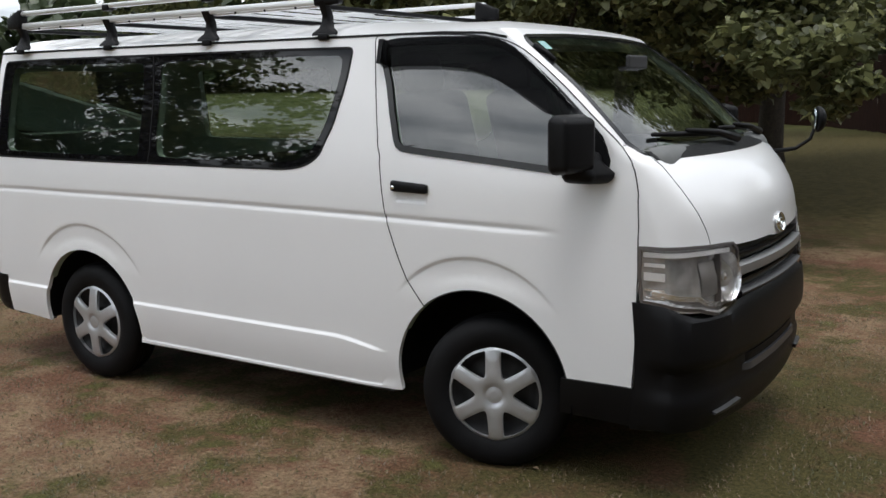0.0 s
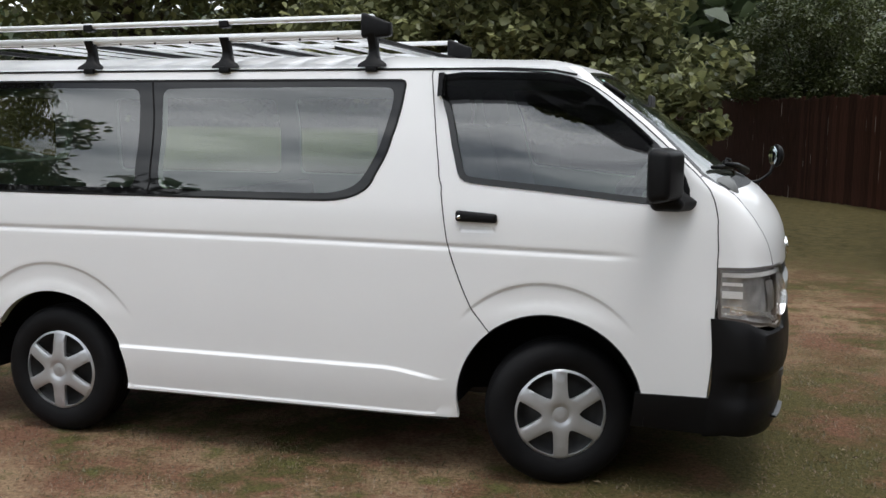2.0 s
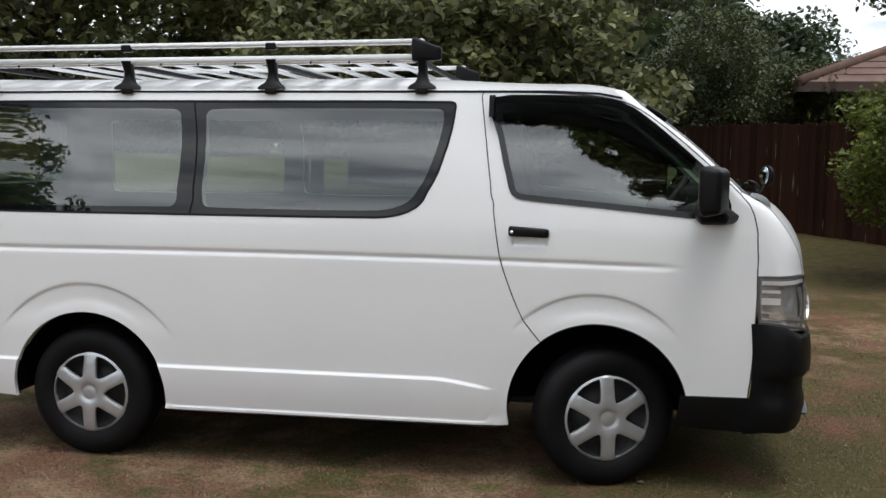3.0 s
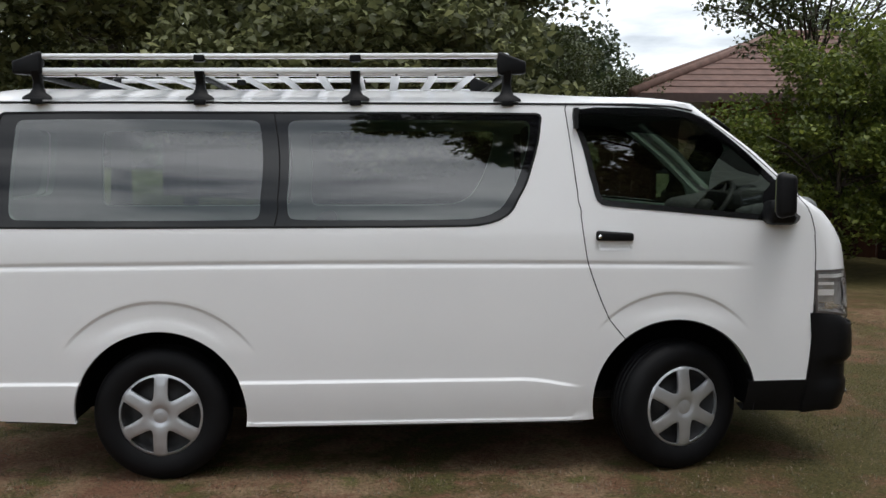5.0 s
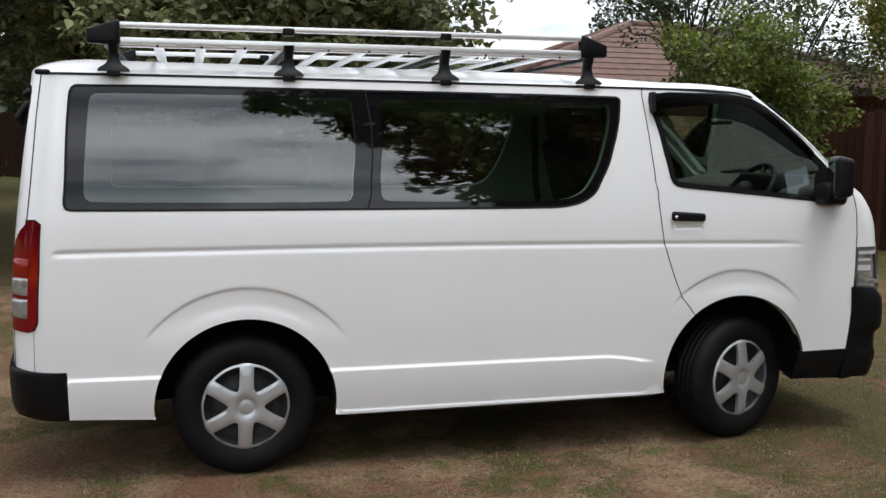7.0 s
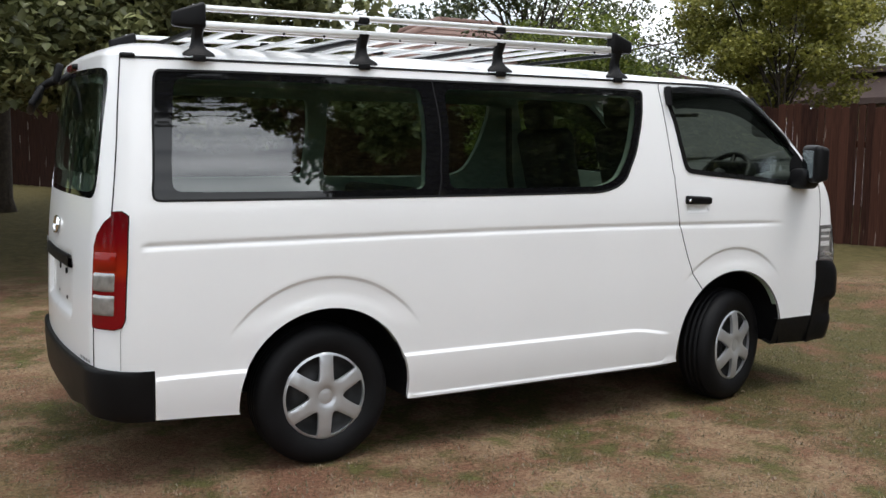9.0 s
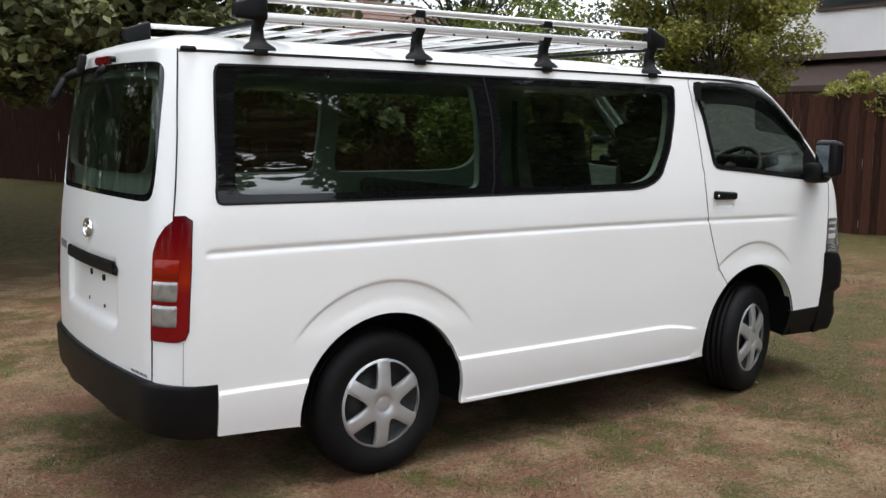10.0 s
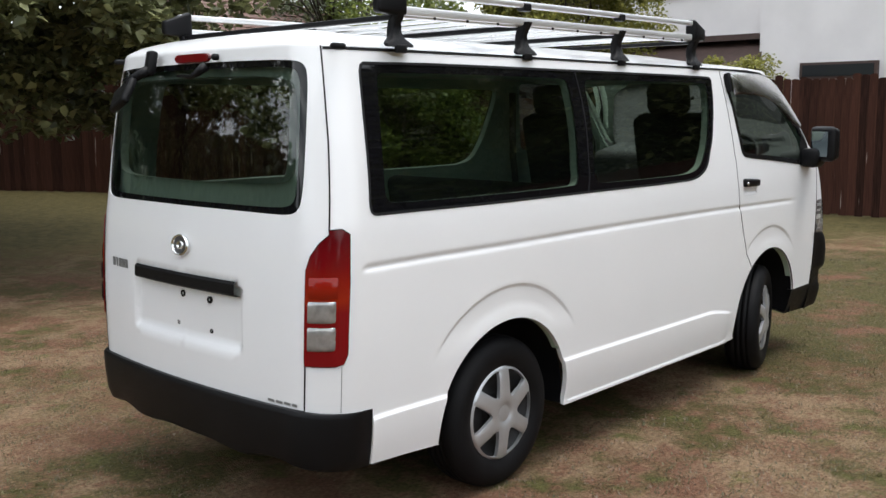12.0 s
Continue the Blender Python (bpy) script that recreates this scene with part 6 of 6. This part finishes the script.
def white_building():
    h = tagged(new("white_house"), "two-storey white rendered house with brown trim behind the fence", "house")

    def slab(nm, lo, hi, mat, bevel=0.0, label="", parent=None):
        lo, hi = Vector(lo), Vector(hi)
        bm = bmesh.new()
        box(bm, tuple(hi - lo), tuple((lo + hi) / 2), bevel)
        return part(nm, bm, mat, parent or h, label)

    # lower storey, upper storey standing out over a brown-tiled skirt roof
    slab("lower_wall", (19.2, -2.0, 0.0), (27.0, 12.0, 3.2), M_RENDER, label="white rendered wall")
    slab("upper_wall", (18.6, 6.5, 3.27), (27.0, 13.5, 6.6), M_RENDER, label="white rendered upper wall")
    slab("tower_wall", (18.3, -4.0, 0.0), (27.0, 6.5, 7.2), M_RENDER, label="white rendered wall")
    bm = bmesh.new()
    vs = [bm.verts.new(p) for p in ((17.7, 6.45, 2.62), (17.7, 13.6, 2.62), (18.9, 13.6, 3.24), (18.9, 6.45, 3.24), (17.7, 6.45, 2.50), (17.7, 13.6, 2.50), (18.9, 13.6, 2.50), (18.9, 6.45, 2.50))]
    for f in ((0, 1, 2, 3), (4, 7, 6, 5), (0, 4, 5, 1), (1, 5, 6, 2), (0, 3, 7, 4)):
        bm.faces.new([vs[i] for i in f])
    bmesh.ops.recalc_face_normals(bm, faces=bm.faces)
    part("skirt_roof", bm, M_TRIMBROWN, h, "brown skirt roof")
    slab("trim_board", (18.45, 6.5, 3.20), (18.62, 13.5, 3.32), M_TRIMBROWN)
    slab("trim_board", (18.50, 6.5, 5.25), (18.62, 13.5, 5.40), M_TRIMBROWN)
    for y0 in (7.0, 10.2):
        w = slab("window", (18.52, y0, 4.22), (18.66, y0 + 2.3, 5.2), M_TRIMBROWN)
        slab("pane", (18.50, y0 + 0.08, 4.30), (18.53, y0 + 2.22, 5.12), M_DARKWIN, parent=w)
    w = slab("window", (18.2, 4.1, 2.34), (18.4, 5.6, 2.66), M_TRIMBROWN)
    slab("pane", (18.18, 4.16, 2.39), (18.21, 5.54, 2.61), M_DARKWIN, parent=w)
    slab("roof", (17.9, -4.4, 7.2), (27.2, 14.0, 7.45), M_ROOFTILE, label="brown roof")
    return h


white_building().location = (-2.05, -0.85, -0.13)

# ---- fence: palings as pieces of their own, last ----
FENCE = [(11.9, -16.0), (11.7, -4.0), (11.2, 2.6), (9.5, 6.7), (7.6, 10.4), (6.4, 12.9), (4.8, 15.7), (3.4, 18.2), (1.4, 22.3), (-1.5, 26.5), (-6.5, 28.8)]
fence = tagged(new("fence"), "tall dark brown stained timber paling fence round the lawn", "fence", kind="structure")


def paling_mesh(seed):
    rng = random.Random(seed)
    bm = bmesh.new()
    h = 2.02 + rng.uniform(-0.03, 0.03)
    w = 0.1142
    pts = [(-w / 2, 0), (w / 2, 0), (w / 2, h - 0.02), (w / 4, h - 0.002), (-w / 4, h - 0.002), (-w / 2, h - 0.02)]
    front = [bm.verts.new((x, -0.010, z)) for x, z in pts]
    back = [bm.verts.new((x, 0.010, z)) for x, z in pts]
    bm.faces.new(front)
    bm.faces.new(back[::-1])
    for k in range(6):
        bm.faces.new((front[(k + 1) % 6], front[k], back[k], back[(k + 1) % 6]))
    me = bpy.data.meshes.new("paling")
    bm.to_mesh(me)
    bm.free()
    me.materials.append(M_FENCE)
    return me


PALINGS = [paling_mesh(k) for k in range(6)]
rng_f = random.Random(5)
joined_v, joined_f = [], []
count = 0
for (xa, ya), (xb, yb) in zip(FENCE, FENCE[1:]):
    length = math.hypot(xb - xa, yb - ya)
    ang = math.atan2(yb - ya, xb - xa)
    k = 0
    while k * 0.115 < length:
        u = k * 0.115 / length
        x, y = xa + (xb - xa) * u, ya + (yb - ya) * u
        m = Matrix.Translation((x, y, float(land(x, y)) + rng_f.uniform(-0.02, 0.02))) @ Matrix.Rotation(ang + rng_f.uniform(-0.02, 0.02), 4, "Z") @ Matrix.Rotation(rng_f.uniform(-0.0016, 0.0016), 4, "Y")
        me = PALINGS[rng_f.randrange(6)]
        if rng_f.random() < 0.05:
            m = m @ Matrix.Diagonal((0.84, 1, 1, 1))
        if -2.5 < y < 16 and count < 296:
            ob = new("paling", me)
            ob.parent = fence
            ob.matrix_basis = m
            count += 1
        else:
            b = len(joined_v)
            joined_v += [tuple(m @ v.co) for v in me.vertices]
            joined_f += [tuple(b + i for i in p.vertices) for p in me.polygons]
        k += 1
    for z in (0.35, 1.45):
        pa, pb = Vector((xa, ya, float(land(xa, ya)) + z)), Vector((xb, yb, float(land(xb, yb)) + z))
        off = Vector((math.sin(ang), -math.cos(ang), 0)) * (0.035)
        bar("fence_rail", pa + off, pb + off, 0.05, 0.09, M_FENCE, fence, 0.0)
ob = link_mesh("far_palings", joined_v, joined_f, M_FENCE, fence, smooth=False)
tagged(ob, kind="stuff")
